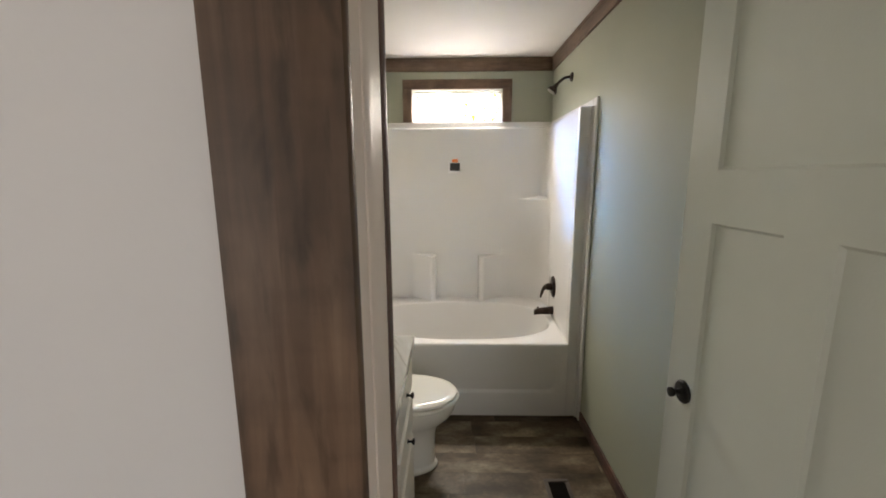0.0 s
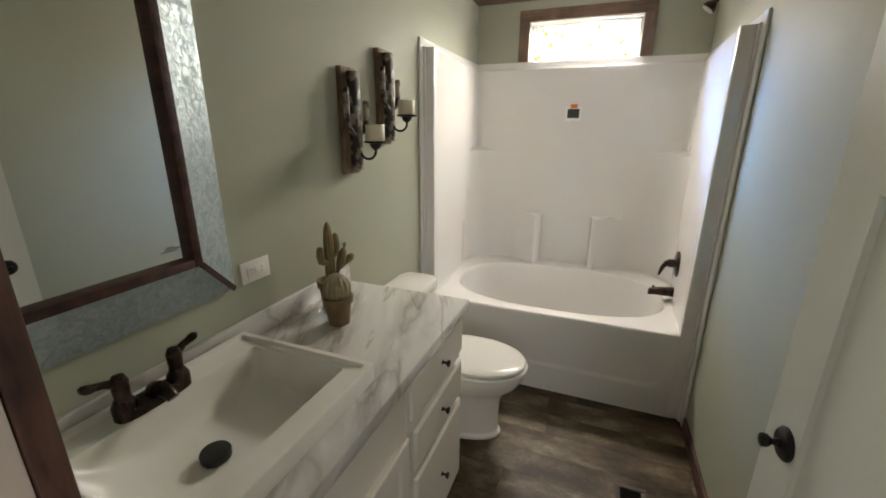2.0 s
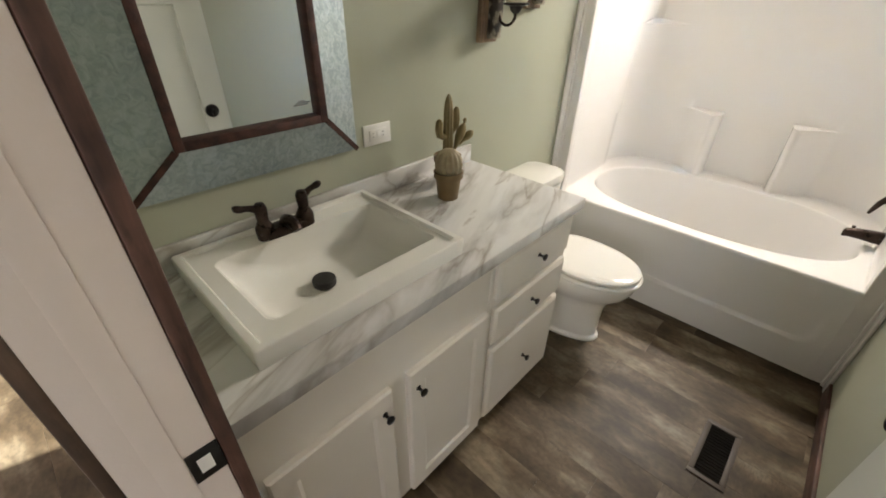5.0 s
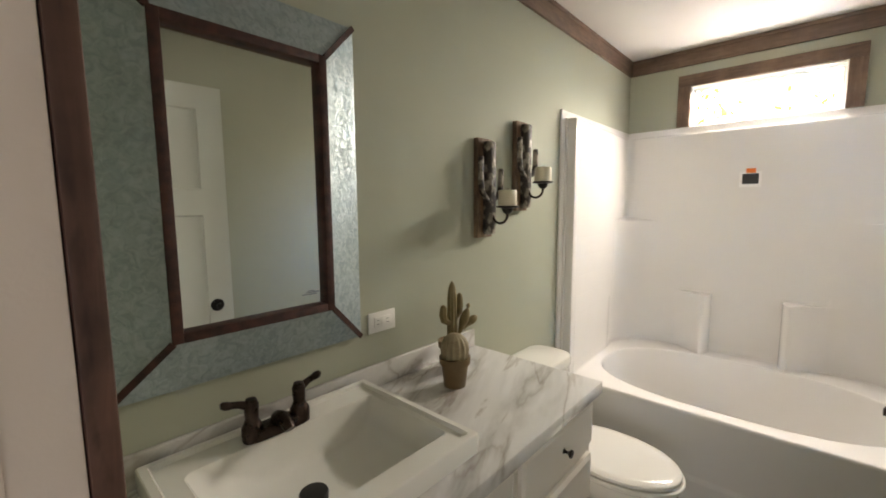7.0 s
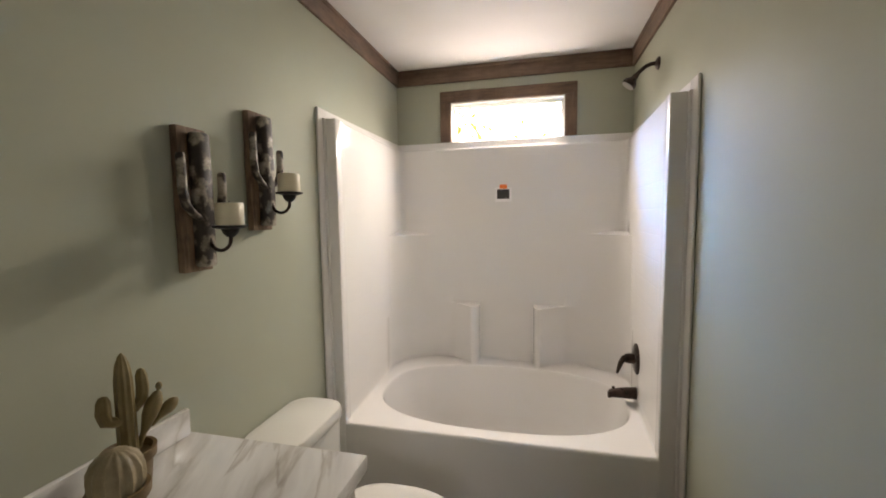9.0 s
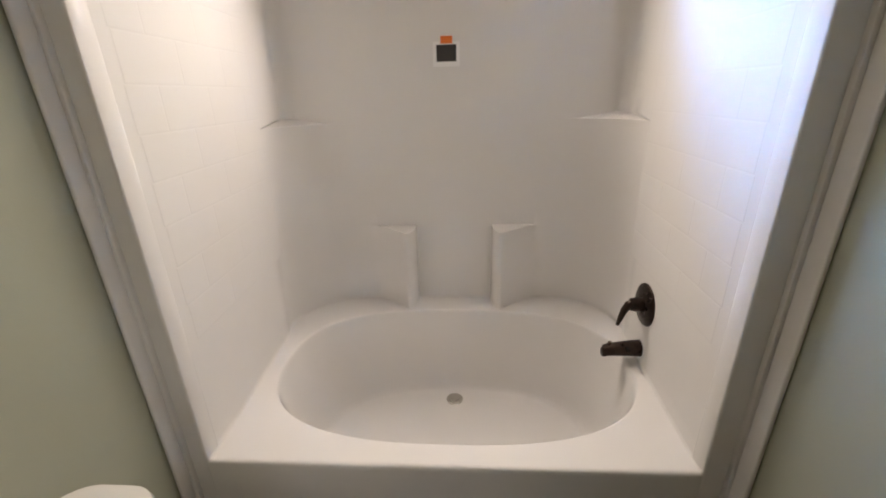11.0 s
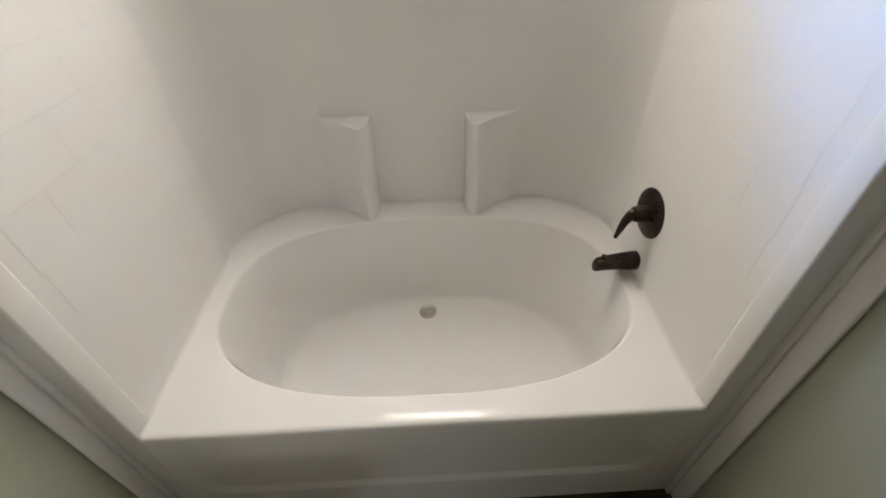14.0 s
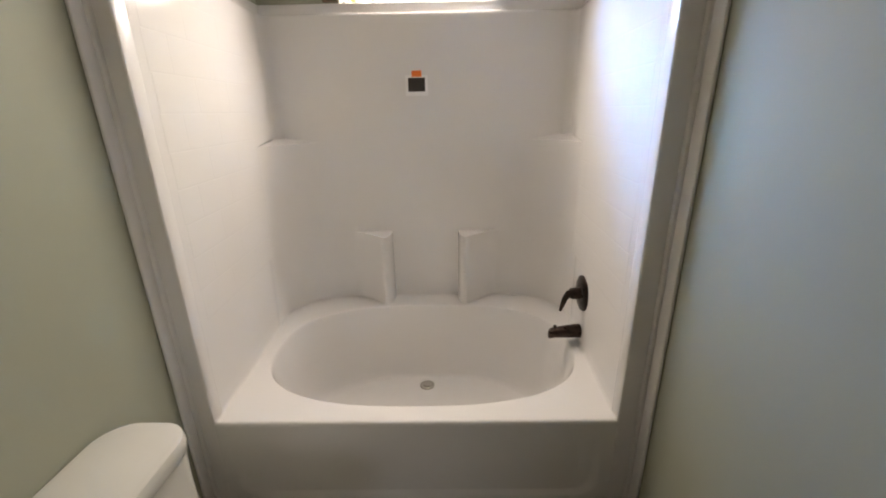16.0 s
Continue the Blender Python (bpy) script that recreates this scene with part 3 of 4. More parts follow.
def alcove_row(z):
    """Plan line of the surround's inner face at height z, from the front west edge round to the front east edge."""
    if z > 1.3765:
        r = 0.05
    else:
        k = (1.3765 - z) / 0.88
        r = 0.255 + 0.040 * k
    pts = []
    n = 14
    for i in range(n):
        s = i / n
        y = FY + (BY - r - FY) * s
        pts.append((FX0 + (BX0 - FX0) * (y - FY) / (BY - FY), y))
    ax = BX0 + r
    pts += [(ax + r * math.cos(a), BY - r + r * math.sin(a)) for a in (math.pi - math.pi / 2 * i / 12 for i in range(13))]
    xo, xp, xe = -0.345, -0.168, -0.126      # a soap post: outer end, nose, inner side
    west = [xo + (xp - xo) * i / 10 for i in range(11)] + [xp + (xe - xp) * math.sin(math.pi / 2 * i / 8) for i in range(1, 9)]
    cols = west + [-0.08, -0.01, 0.054, 0.117, 0.187] + [0.107 - x for x in reversed(west)]
    for x in cols:
        u, dpt = min(x, 0.107 - x), 0.0
        if z < 0.8845 and u <= xe:
            big = 0.126 - 0.006 * (z - RIM) / 0.36
            dpt = big * ((u - xo) / (xp - xo)) ** 1.4 if u <= xp else big * math.sqrt(max(1 - ((u - xp) / (xe - xp)) ** 2.6, 0))
        pts.append((x, BY - dpt))
    bx_ = BX1 - r
    pts += [(bx_ + r * math.cos(a), BY - r + r * math.sin(a)) for a in (math.pi / 2 - math.pi / 2 * i / 12 for i in range(13))]
    for i in range(n):
        s = 1 - (i + 1) / n
        y = FY + (BY - r - FY) * s
        pts.append((FX1 + (BX1 - FX1) * (y - FY) / (BY - FY), y))
    return pts


def make_tub():
    tub = thing("bathtub", (0.06, 2.46, 0), "white acrylic oval bathtub with moulded three-wall surround", "bathtub")
    # surround
    zs = [RIM + 0.012, 0.56, 0.66, 0.76, 0.83, 0.868, 0.880, 0.884, 0.8865, 0.95, 1.05, 1.15, 1.25, 1.335, 1.350, 1.357, 1.360, 1.384, 1.45, 1.55, 1.65, 1.75, 1.85, 1.925, 1.935]
    bm = bmesh.new()
    rows = [[(x, y, z) for x, y in alcove_row(z)] for z in zs]
    foot = [(x + (0.055 - x) * 0.010, y + (2.95 - y) * 0.014, RIM + 0.0008) for x, y in alcove_row(RIM + 0.012)]
    rows = [foot, [((a[0] * 0.35 + b[0] * 0.65), (a[1] * 0.35 + b[1] * 0.65), RIM + 0.004) for a, b in zip(foot, rows[0])]] + rows
    base = alcove_row(1.9)
    inner = [(x, y, 1.940) for x, y in base]

    def outward(p, k, z):
        cx, cy = 0.055, 2.9
        x = min(max(p[0] + (0.045 if p[0] > cx else -0.045) * 2.0, XL + 0.006), XR - 0.006) if (p[0] < -0.62 or p[0] > 0.72) else p[0]
        y = min(p[1] + 0.02, YB - 0.004) if p[1] > 3.40 else p[1]
        return (x if k else p[0], y, z)

    def soft(p, q, s):
        return tuple(p[i] + (q[i] - p[i]) * s for i in range(3))

    outer = [outward(p, 1, 1.944) for p in base]
    top = [(p[0], p[1], 1.985) for p in outer]
    rows += [[soft(a, b, 0.12) for a, b in zip(inner, outer)], [soft(a, b, 0.85) for a, b in zip(inner, outer)], [(p[0], p[1], 1.952) for p in outer], top]
    lip = [(p[0] + (0.004 if p[0] > 0.72 else -0.004 if p[0] < -0.62 else 0), p[1] + (0.003 if p[1] > 3.4 else 0), 1.987) for p in top]
    rows.append(lip)
    loft(bm, rows, False, False, False)
    part("surround", bm, ACRYLIC, tub, smooth=50)

    # deck and basin
    cx, cy, a, b = 0.060, 2.936, 0.660, 0.401
    n = 120
    dirs = [(math.cos(2 * math.pi * i / n), math.sin(2 * math.pi * i / n)) for i in range(n)]

    def oval(k, z, e=2.45, dx=0.0, dy=0.0, kb=None):
        return [(cx + dx + a * k * math.copysign(abs(c) ** (2 / e), c), cy + dy + b * (kb or k) * math.copysign(abs(s) ** (2 / e), s), z) for c, s in dirs]

    outer = []
    for (ox, oy, _) in oval(1.0, 0):
        dx_, dy_ = ox - cx, oy - cy
        f = min((0.795 - cx if dx_ > 0 else cx + 0.69) / max(abs(dx_), 1e-6), (3.470 - cy if dy_ > 0 else cy - 2.466) / max(abs(dy_), 1e-6))
        outer.append((cx + dx_ * f, cy + dy_ * f, RIM))
    bm = bmesh.new()
    loft(bm, [outer, oval(1.012, RIM, 2.6), oval(1.006, RIM - 0.0008, 2.6), oval(1.000, RIM - 0.0035, 2.6), oval(0.995, RIM - 0.009, 2.6), oval(0.989, RIM - 0.026, 2.6), oval(0.967, 0.40, 2.55), oval(0.94, 0.28, 2.5), oval(0.915, 0.17, 2.45), oval(0.90, 0.125, 2.4),
              oval(0.880, 0.095, 2.4), oval(0.855, 0.081, 2.4), oval(0.825, 0.076, 2.4), oval(0.7, 0.074, 2.3), oval(0.3, 0.070, 2.2), oval(0.02, 0.069, 2.0)], False, True)
    part("basin", bm, ACRYLIC, tub, smooth=60)

    # apron with a sunk panel
    bm = bmesh.new()
    nx, nz = 110, 46

    def sink(x, z):
        dx_ = max(abs(x - 0.055) - (0.64 - 0.07), 0)
        dz_ = max(abs(z - 0.31) - (0.145 - 0.07), 0)
        d = 0.07 - math.hypot(dx_, dz_)
        k = min(max(d / 0.012, 0), 1)
        return 0.010 * k * k * (3 - 2 * k) * min(max((0.46 - z) / 0.22, 0), 1)

    prof = [(2.4665, RIM), (2.4610, RIM - 0.0004), (2.4565, RIM - 0.0025), (2.4538, RIM - 0.0065)]
    grid = [[(FX0 - 0.03 + (FX1 - FX0 + 0.06) * i / nx, y, z) for i in range(nx + 1)] for y, z in prof]
    for k in range(nz + 1):
        z = (RIM - 0.018) * (1 - k / nz)
        grid.append([(FX0 - 0.03 + (FX1 - FX0 + 0.06) * i / nx, 2.453 + sink(FX0 - 0.03 + (FX1 - FX0 + 0.06) * i / nx, z), z) for i in range(nx + 1)])
    loft(bm, grid, False, False, False)
    part("apron", bm, ACRYLIC, tub, smooth=60)

    # front columns and wall flanges
    for x0, x1, w0, w1 in ((-0.694, FX0 + 0.001, XL + 0.0005, XL + 0.013), (FX1 - 0.001, 0.816, XR - 0.013, XR - 0.0005)):
        part("column", box(bmesh.new(), x0, x1, 2.4515, 2.51, 0.0, 1.942, 0.006, 3), ACRYLIC, tub)
        part("wall_flange", box(bmesh.new(), w0, w1, 2.399 if x0 < 0 else 2.390, 2.47, 0.0, 1.986, 0.005, 3), ACRYLIC, tub)
        xa, xb = (w1 - 0.004, x0 + 0.012) if x0 < 0 else (x1 - 0.012, w0 + 0.004)
        part("filler_strip", box(bmesh.new(), xa, xb, 2.437, 2.50, 0.0, 1.944, 0.004, 2), ACRYLIC, tub)

    # embossed tile relief on the side walls
    for side in (0, 1):
        bm = bmesh.new()
        for r in range(9):
            z0 = 0.845 + 0.111 * r
            for c in range(-1, 4):
                y0 = 2.55 + 0.222 * c + (0.111 if r % 2 else 0)
                y1 = y0 + 0.222
                y0, y1 = max(y0, 2.545), min(y1, 3.19)
                if y1 - y0 < 0.04:
                    continue
                sx = 1 if side == 0 else -1

                def at(y, z, d):
                    k = (y - FY) / (BY - FY)
                    x = (FX0 + (BX0 - FX0) * k) if side == 0 else (FX1 + (BX1 - FX1) * k)
                    return bm.verts.new((x + sx * d, y, z))

                g, s = 0.0005, 0.004
                o = [at(y0 + g, z0 + g, 0.0004), at(y1 - g, z0 + g, 0.0004), at(y1 - g, z0 + 0.111 - g, 0.0004), at(y0 + g, z0 + 0.111 - g, 0.0004)]
                i = [at(y0 + s, z0 + s, 0.00072), at(y1 - s, z0 + s, 0.00072), at(y1 - s, z0 + 0.111 - s, 0.00072), at(y0 + s, z0 + 0.111 - s, 0.00072)]
                for k in range(4):
                    bm.faces.new((o[k], o[(k + 1) % 4], i[(k + 1) % 4], i[k]))
                bm.faces.new(i)
        part("tile_relief", bm, ACRYLIC, tub, "faint moulded tile pattern", smooth=0)
    bm = lathe(bmesh.new(), (0.052, 3.205, 0.0735), (0, 0, 1), [(0.040, 0.0), (0.040, 0.003), (0.034, 0.005), (0.030, 0.003), (0.021, 0.003), (0.019, 0.008), (0.0, 0.009)], 28)
    part("drain", bm, CHROME, tub, "round brushed metal drain")


make_tub()


def make_sticker():
    s = thing("warning_label", (0.032, BY - 0.001, 1.63), "small white label with dark and orange print on surround", "label")
    part("paper", box(bmesh.new(), -0.022, 0.088, BY - 0.0016, BY - 0.0006, 1.578, 1.672), STICKER, s, smooth=0)
    part("dark_print", box(bmesh.new(), -0.008, 0.074, BY - 0.0024, BY - 0.0017, 1.597, 1.660), STICKER_DARK, s, smooth=0)
    part("orange_tab", box(bmesh.new(), 0.010, 0.058, BY - 0.0028, BY - 0.0006, 1.664, 1.692), ORANGE, s, smooth=0)


make_sticker()


def make_bath_fittings():
    x = 0.7665
    v = thing("shower_valve", (x, 2.964, 0.73), "oil-rubbed bronze shower valve with lever handle", "valve")
    bm = bmesh.new()
    loft(bm, [ring((x, 2.966, 0.734), (0, 1, 0), (0, 0, 1), 0.080, n=36), ring((x - 0.005, 2.966, 0.734), (0, 1, 0), (0, 0, 1), 0.078, n=36), ring((x - 0.011, 2.966, 0.734), (0, 1, 0), (0, 0, 1), 0.066, n=36),
              ring((x - 0.013, 2.966, 0.734), (0, 1, 0), (0, 0, 1), 0.03, n=36)])
    part("plate", bm, BRONZE, v)
    part("hub", lathe(bmesh.new(), (x - 0.010, 2.964, 0.735), (-1, 0, 0), [(0.027, 0), (0.026, 0.03), (0.023, 0.045), (0.012, 0.052), (0, 0.053)]), BRONZE, v)
    pts = [(x - 0.040, 2.964, 0.742), (x - 0.062, 2.962, 0.735), (x - 0.078, 2.958, 0.712), (x - 0.088, 2.955, 0.682), (x - 0.096, 2.953, 0.655)]
    part("lever", tube(bmesh.new(), pts, [0.016, 0.016, 0.013, 0.010, 0.006]), BRONZE, v)
    s = thing("tub_spout", (x, 2.955, 0.55), "oil-rubbed bronze tub spout with diverter knob", "spout")
    bm = bmesh.new()
    loft(bm, [ring((x - d, 2.955, z), (0, 1, 0), (0, 0, 1), rw, rh, 24, 2.4) for d, z, rw, rh in ((0.0, 0.553, 0.030, 0.031), (0.03, 0.552, 0.029, 0.029), (0.08, 0.549, 0.026, 0.025), (0.118, 0.545, 0.0235, 0.022), (0.132, 0.540, 0.021, 0.022), (0.139, 0.535, 0.014, 0.016))])
    part("body", bm, BRONZE, s)
    part("diverter", lathe(bmesh.new(), (x - 0.112, 2.955, 0.560), (0, 0, 1), [(0.004, 0), (0.004, 0.012), (0.008, 0.014), (0.008, 0.020), (0, 0.022)], 12), BRONZE, s)
    h = thing("wall_shower", (XR, 2.955, 2.215), "oil-rubbed bronze shower arm and head on wall", "shower")
    part("flange", lathe(bmesh.new(), (XR, 2.955, 2.215), (-1, 0, 0), [(0.031, 0), (0.030, 0.006), (0.020, 0.014), (0.012, 0.017)]), BRONZE, h)
    part("arm", tube(bmesh.new(), [(XR - 0.01, 2.955, 2.215), (XR - 0.035, 2.955, 2.214), (XR - 0.060, 2.955, 2.204), (XR - 0.085, 2.965, 2.184), (XR - 0.102, 2.965, 2.166)], 0.010), BRONZE, h)
    ax = Vector((-0.62, 0, -0.78))
    hd = part("head", lathe(bmesh.new(), (XR - 0.096, 2.965, 2.172), ax, [(0.012, 0), (0.015, 0.010), (0.014, 0.018), (0.022, 0.030), (0.034, 0.046), (0.036, 0.060), (0.034, 0.064)]), BRONZE, h)
    c = Vector((XR - 0.096, 2.965, 2.172)) + ax.normalized() * 0.0641
    part("spray_face", lathe(bmesh.new(), c, ax, [(0.031, 0), (0.030, 0.002), (0.0, 0.003)]), CHROME, hd, "pale spray face")


make_bath_fittings()


# ---------------------------------------------------------------- vanity
CT = 0.886
VX = -0.180     # cabinet face frame


def shaker(bm, y0, y1, z0, z1, x, t=0.019, st=0.055, d=0.007, sl=0.010):
    def q(pts):
        bm.faces.new([bm.verts.new(p) for p in pts])
    e = 0.005
    rings_ = [(y0, y1, z0, z1, x), (y0, y1, z0, z1, x + t - e), (y0 + e, y1 - e, z0 + e, z1 - e, x + t), (y0 + st, y1 - st, z0 + st, z1 - st, x + t), (y0 + st + sl, y1 - st - sl, z0 + st + sl, z1 - st - sl, x + t - d)]
    loft(bm, [[(r[4], r[0], r[2]), (r[4], r[1], r[2]), (r[4], r[1], r[3]), (r[4], r[0], r[3])] for r in rings_])
    return bm


def cab_knob(bm, p):
    return lathe(bm, p, (1, 0, 0), [(0.008, 0), (0.008, 0.002), (0.0045, 0.005), (0.0045, 0.013), (0.009, 0.018), (0.0125, 0.022), (0.012, 0.026), (0.0, 0.029)], 16)


def make_vanity():
    v = thing("vanity_cabinet", (-0.44, 1.0, 0), "white painted vanity cabinet with two doors and drawers", "cabinet")
    y0, y1 = YF + 0.002, 1.618
    zt = CT - 0.042
    part("side_panel", box(bmesh.new(), XL + 0.002, VX, y0, y0 + 0.016, 0.085, zt), WHITE_PAINT, v)
    part("side_panel", box(bmesh.new(), XL + 0.002, VX, y1 - 0.016, y1, 0.085, zt, 0.0015, 1), WHITE_PAINT, v)
    part("face_frame", box(bmesh.new(), VX - 0.018, VX, y0 + 0.016, y1 - 0.016, 0.085, zt), WHITE_PAINT, v)
    part("bottom_panel", box(bmesh.new(), XL + 0.002, VX - 0.018, y0 + 0.016, y1 - 0.016, 0.085, 0.101), WHITE_PAINT, v)
    part("toe_kick", box(bmesh.new(), XL + 0.002, VX - 0.06, y0 + 0.001, y1 - 0.002, 0.0, 0.085), WHITE_PAINT, v)
    fx = VX + 0.0005
    for ya, yb in ((0.405, 0.733), (0.790, 1.126)):
        d = part("cabinet_door", shaker(bmesh.new(), ya, yb, 0.098, 0.662, fx), WHITE_PAINT, v, smooth=20)
        ky = yb - 0.030 if ya < 0.5 else ya + 0.030
        part("knob", cab_knob(bmesh.new(), (fx + 0.019, ky, 0.592)), BLACK_METAL, d, "small black knob")
    for z0, z1 in ((0.690, 0.838), (0.498, 0.652), (0.105, 0.470)):
        bm = bmesh.new()
        e = 0.012
        rr = [(1.162, 1.600, z0, z1, fx), (1.162, 1.600, z0, z1, fx + 0.012), (1.162 + e, 1.600 - e, z0 + e, z1 - e, fx + 0.019)]
        loft(bm, [[(r[4], r[0], r[2]), (r[4], r[1], r[2]), (r[4], r[1], r[3]), (r[4], r[0], r[3])] for r in rr])
        d = part("drawer", bm, WHITE_PAINT, v, smooth=20)
        part("knob", cab_knob(bmesh.new(), (fx + 0.019, 1.383, (z0 + z1) / 2)), BLACK_METAL, d, "small black knob")
    part("end_stile", box(bmesh.new(), fx, fx + 0.003, 1.139, 1.150, 0.09, CT - 0.045), WHITE_PAINT, v)

    # counter with a hole for the sink
    c = thing("countertop", (-0.43, 1.0, CT - 0.04), "grey and white marble-look laminate countertop with backsplash", "countertop")
    hx0, hx1, hy0, hy1 = -0.655, -0.265, 0.520, 1.035
    X0, X1, Y0, Y1 = XL + 0.001, -0.155, YF + 0.022, 1.650
    bm = bmesh.new()
    for a in ((X0, X1, Y0, hy0), (X0, X1, hy1, Y1), (X0, hx0, hy0, hy1), (hx1, X1, hy0, hy1)):
        box(bm, *a, CT - 0.012, CT)
    bmesh.ops.remove_doubles(bm, verts=bm.verts, dist=1e-5)
    part("top", bm, MARBLE, c)
    part("front_edge", box(bmesh.new(), X1 - 0.018, X1 + 0.0005, Y0, Y1 + 0.0005, CT - 0.040, CT - 0.0005, 0.0015), MARBLE, c)
    part("end_edge", box(bmesh.new(), X0, X1 - 0.018, Y1 - 0.018, Y1 + 0.0005, CT - 0.040, CT - 0.012), MARBLE, c)
    part("backsplash", box(bmesh.new(), X0, X0 + 0.016, Y0, Y1 - 0.01, CT, CT + 0.075, 0.003), MARBLE, c)
    return v


make_vanity()


def rrect(x0, x1, y0, y1, r, z, n=6):
    out = []
    for cx, cy, a0 in ((x1 - r, y1 - r, 0), (x0 + r, y1 - r, 90), (x0 + r, y0 + r, 180), (x1 - r, y0 + r, 270)):
        out += [(cx + r * math.cos(radians(a0 + 90 * i / n)), cy + r * math.sin(radians(a0 + 90 * i / n)), z) for i in range(n + 1)]
    return out


SX0, SX1, SY0, SY1 = -0.684, -0.226, 0.474, 1.064    # sink outer rim
SZ = 0.937


def make_sink():
    s = thing("sink", (-0.46, 0.785, CT), "white rectangular drop-in sink with raised stepped rim", "sink")
    def dish(x0, x1, y0, y1, r0, r1, z, n=8):
        """Rounded oblong with its own corner radius at either end."""
        out = []
        for cx, cy, a0, r in ((x1 - r1, y1 - r1, 0, r1), (x0 + r1, y1 - r1, 90, r1), (x0 + r0, y0 + r0, 180, r0), (x1 - r0, y0 + r0, 270, r0)):
            out += [(cx + r * math.cos(radians(a0 + 90 * i / n)), cy + r * math.sin(radians(a0 + 90 * i / n)), z) for i in range(n + 1)]
        return out

    q = [rrect(SX0 + 0.002, SX1 - 0.002, SY0 + 0.002, SY1 - 0.002, 0.006, CT + 0.0005, 8), rrect(SX0, SX1, SY0, SY1, 0.006, SZ - 0.008, 8), rrect(SX0 + 0.0015, SX1 - 0.0015, SY0 + 0.0015, SY1 - 0.0015, 0.006, SZ - 0.002, 8),
         rrect(SX0 + 0.004, SX1 - 0.004, SY0 + 0.004, SY1 - 0.004, 0.005, SZ, 8), rrect(SX0 + 0.019, SX1 - 0.019, SY0 + 0.019, SY1 - 0.019, 0.005, SZ, 8), rrect(SX0 + 0.023, SX1 - 0.024, SY0 + 0.024, SY1 - 0.024, 0.005, SZ - 0.009, 8),
         dish(-0.600, SX1 - 0.070, SY0 + 0.064, SY1 - 0.040, 0.026, 0.012, SZ - 0.011)]
    bm = bmesh.new()
    loft(bm, q, False, False)
    part("rim", bm, PORCELAIN, s, smooth=28)
    q = [q[-1], dish(-0.598, SX1 - 0.073, SY0 + 0.068, SY1 - 0.043, 0.032, 0.012, SZ - 0.015), dish(-0.594, SX1 - 0.077, SY0 + 0.080, SY1 - 0.050, 0.065, 0.016, SZ - 0.045), dish(-0.590, SX1 - 0.082, SY0 + 0.105, SY1 - 0.060, 0.100, 0.022, SZ - 0.075),
         dish(-0.582, SX1 - 0.090, SY0 + 0.140, SY1 - 0.078, 0.105, 0.030, SZ - 0.095), dish(-0.566, SX1 - 0.102, SY0 + 0.180, SY1 - 0.110, 0.105, 0.036, SZ - 0.105), dish(-0.50, SX1 - 0.15, SY0 + 0.235, SY1 - 0.24, 0.05, 0.03, SZ - 0.108)]
    bm = bmesh.new()
    loft(bm, q, False, True)
    part("basin", bm, PORCELAIN, s, smooth=60)
    st = part("stopper", lathe(bmesh.new(), (-0.445, 0.748, SZ - 0.107), (0, 0, 1), [(0.026, 0), (0.031, 0.004), (0.032, 0.018), (0.030, 0.022), (0.0, 0.024)], 28), BLACK, s, "black round rubber stopper")
    part("stamp", box(bmesh.new(), -0.612, -0.6045, 0.775, 0.80, SZ - 0.0105, SZ - 0.0092), MARK, s, "small printed mark")


make_sink()


def make_faucet():
    z = SZ - 0.010
    x, yc = -0.622, 0.754
    f = thing("faucet", (x, yc, z), "oil-rubbed bronze two-handle bathroom faucet", "faucet")
    bm = bmesh.new()
    prof = [(0.0, 1.0), (0.010, 1.0), (0.018, 0.92), (0.026, 0.72)]
    loft(bm, [ring((x, yc, z + h), (0, 1, 0), (1, 0, 0), 0.083 * (0.25 * k + 0.75) if k > 0.9 else 0.083 * k, 0.027 * k, 36, 3.2) for h, k in prof])
    part("base", bm, BRONZE, f)
    bm = bmesh.new()
    pts = [(x, yc, z + 0.016), (x + 0.012, yc, z + 0.034), (x + 0.028, yc, z + 0.040), (x + 0.045, yc, z + 0.038), (x + 0.058, yc, z + 0.032), (x + 0.066, yc, z + 0.024)]
    part("spout", tube(bm, pts, [0.021, 0.020, 0.017, 0.015, 0.014, 0.0125], 16), BRONZE, f)
    for s in (-1, 1):
        y = yc + s * 0.060
        col = part("handle", lathe(bmesh.new(), (x, y, z + 0.015), (0, 0, 1), [(0.025, 0), (0.0245, 0.018), (0.019, 0.028), (0.015, 0.038), (0.0165, 0.056), (0.017, 0.074), (0.012, 0.086), (0, 0.088)]), BRONZE, f)
        a = Vector((x, y, z + 0.093))
        d = Vector((-0.10, s * 1.0, 0.22)).normalized()
        up = Vector((0, 0, 1))
        side = d.cross(up).normalized()
        bm = bmesh.new()
        loft(bm, [ring(a + d * k - up * 0.008 * (1 if k < 0.02 else 0.4), side, up, w, h, 14) for k, w, h in ((-0.013, 0.011, 0.011), (0.010, 0.012, 0.012), (0.030, 0.0088, 0.0085), (0.044, 0.0092, 0.0085), (0.050, 0.0115, 0.0100), (0.060, 0.0118, 0.0100), (0.067, 0.007, 0.006))])
        part("lever", bm, BRONZE, col)


make_faucet()


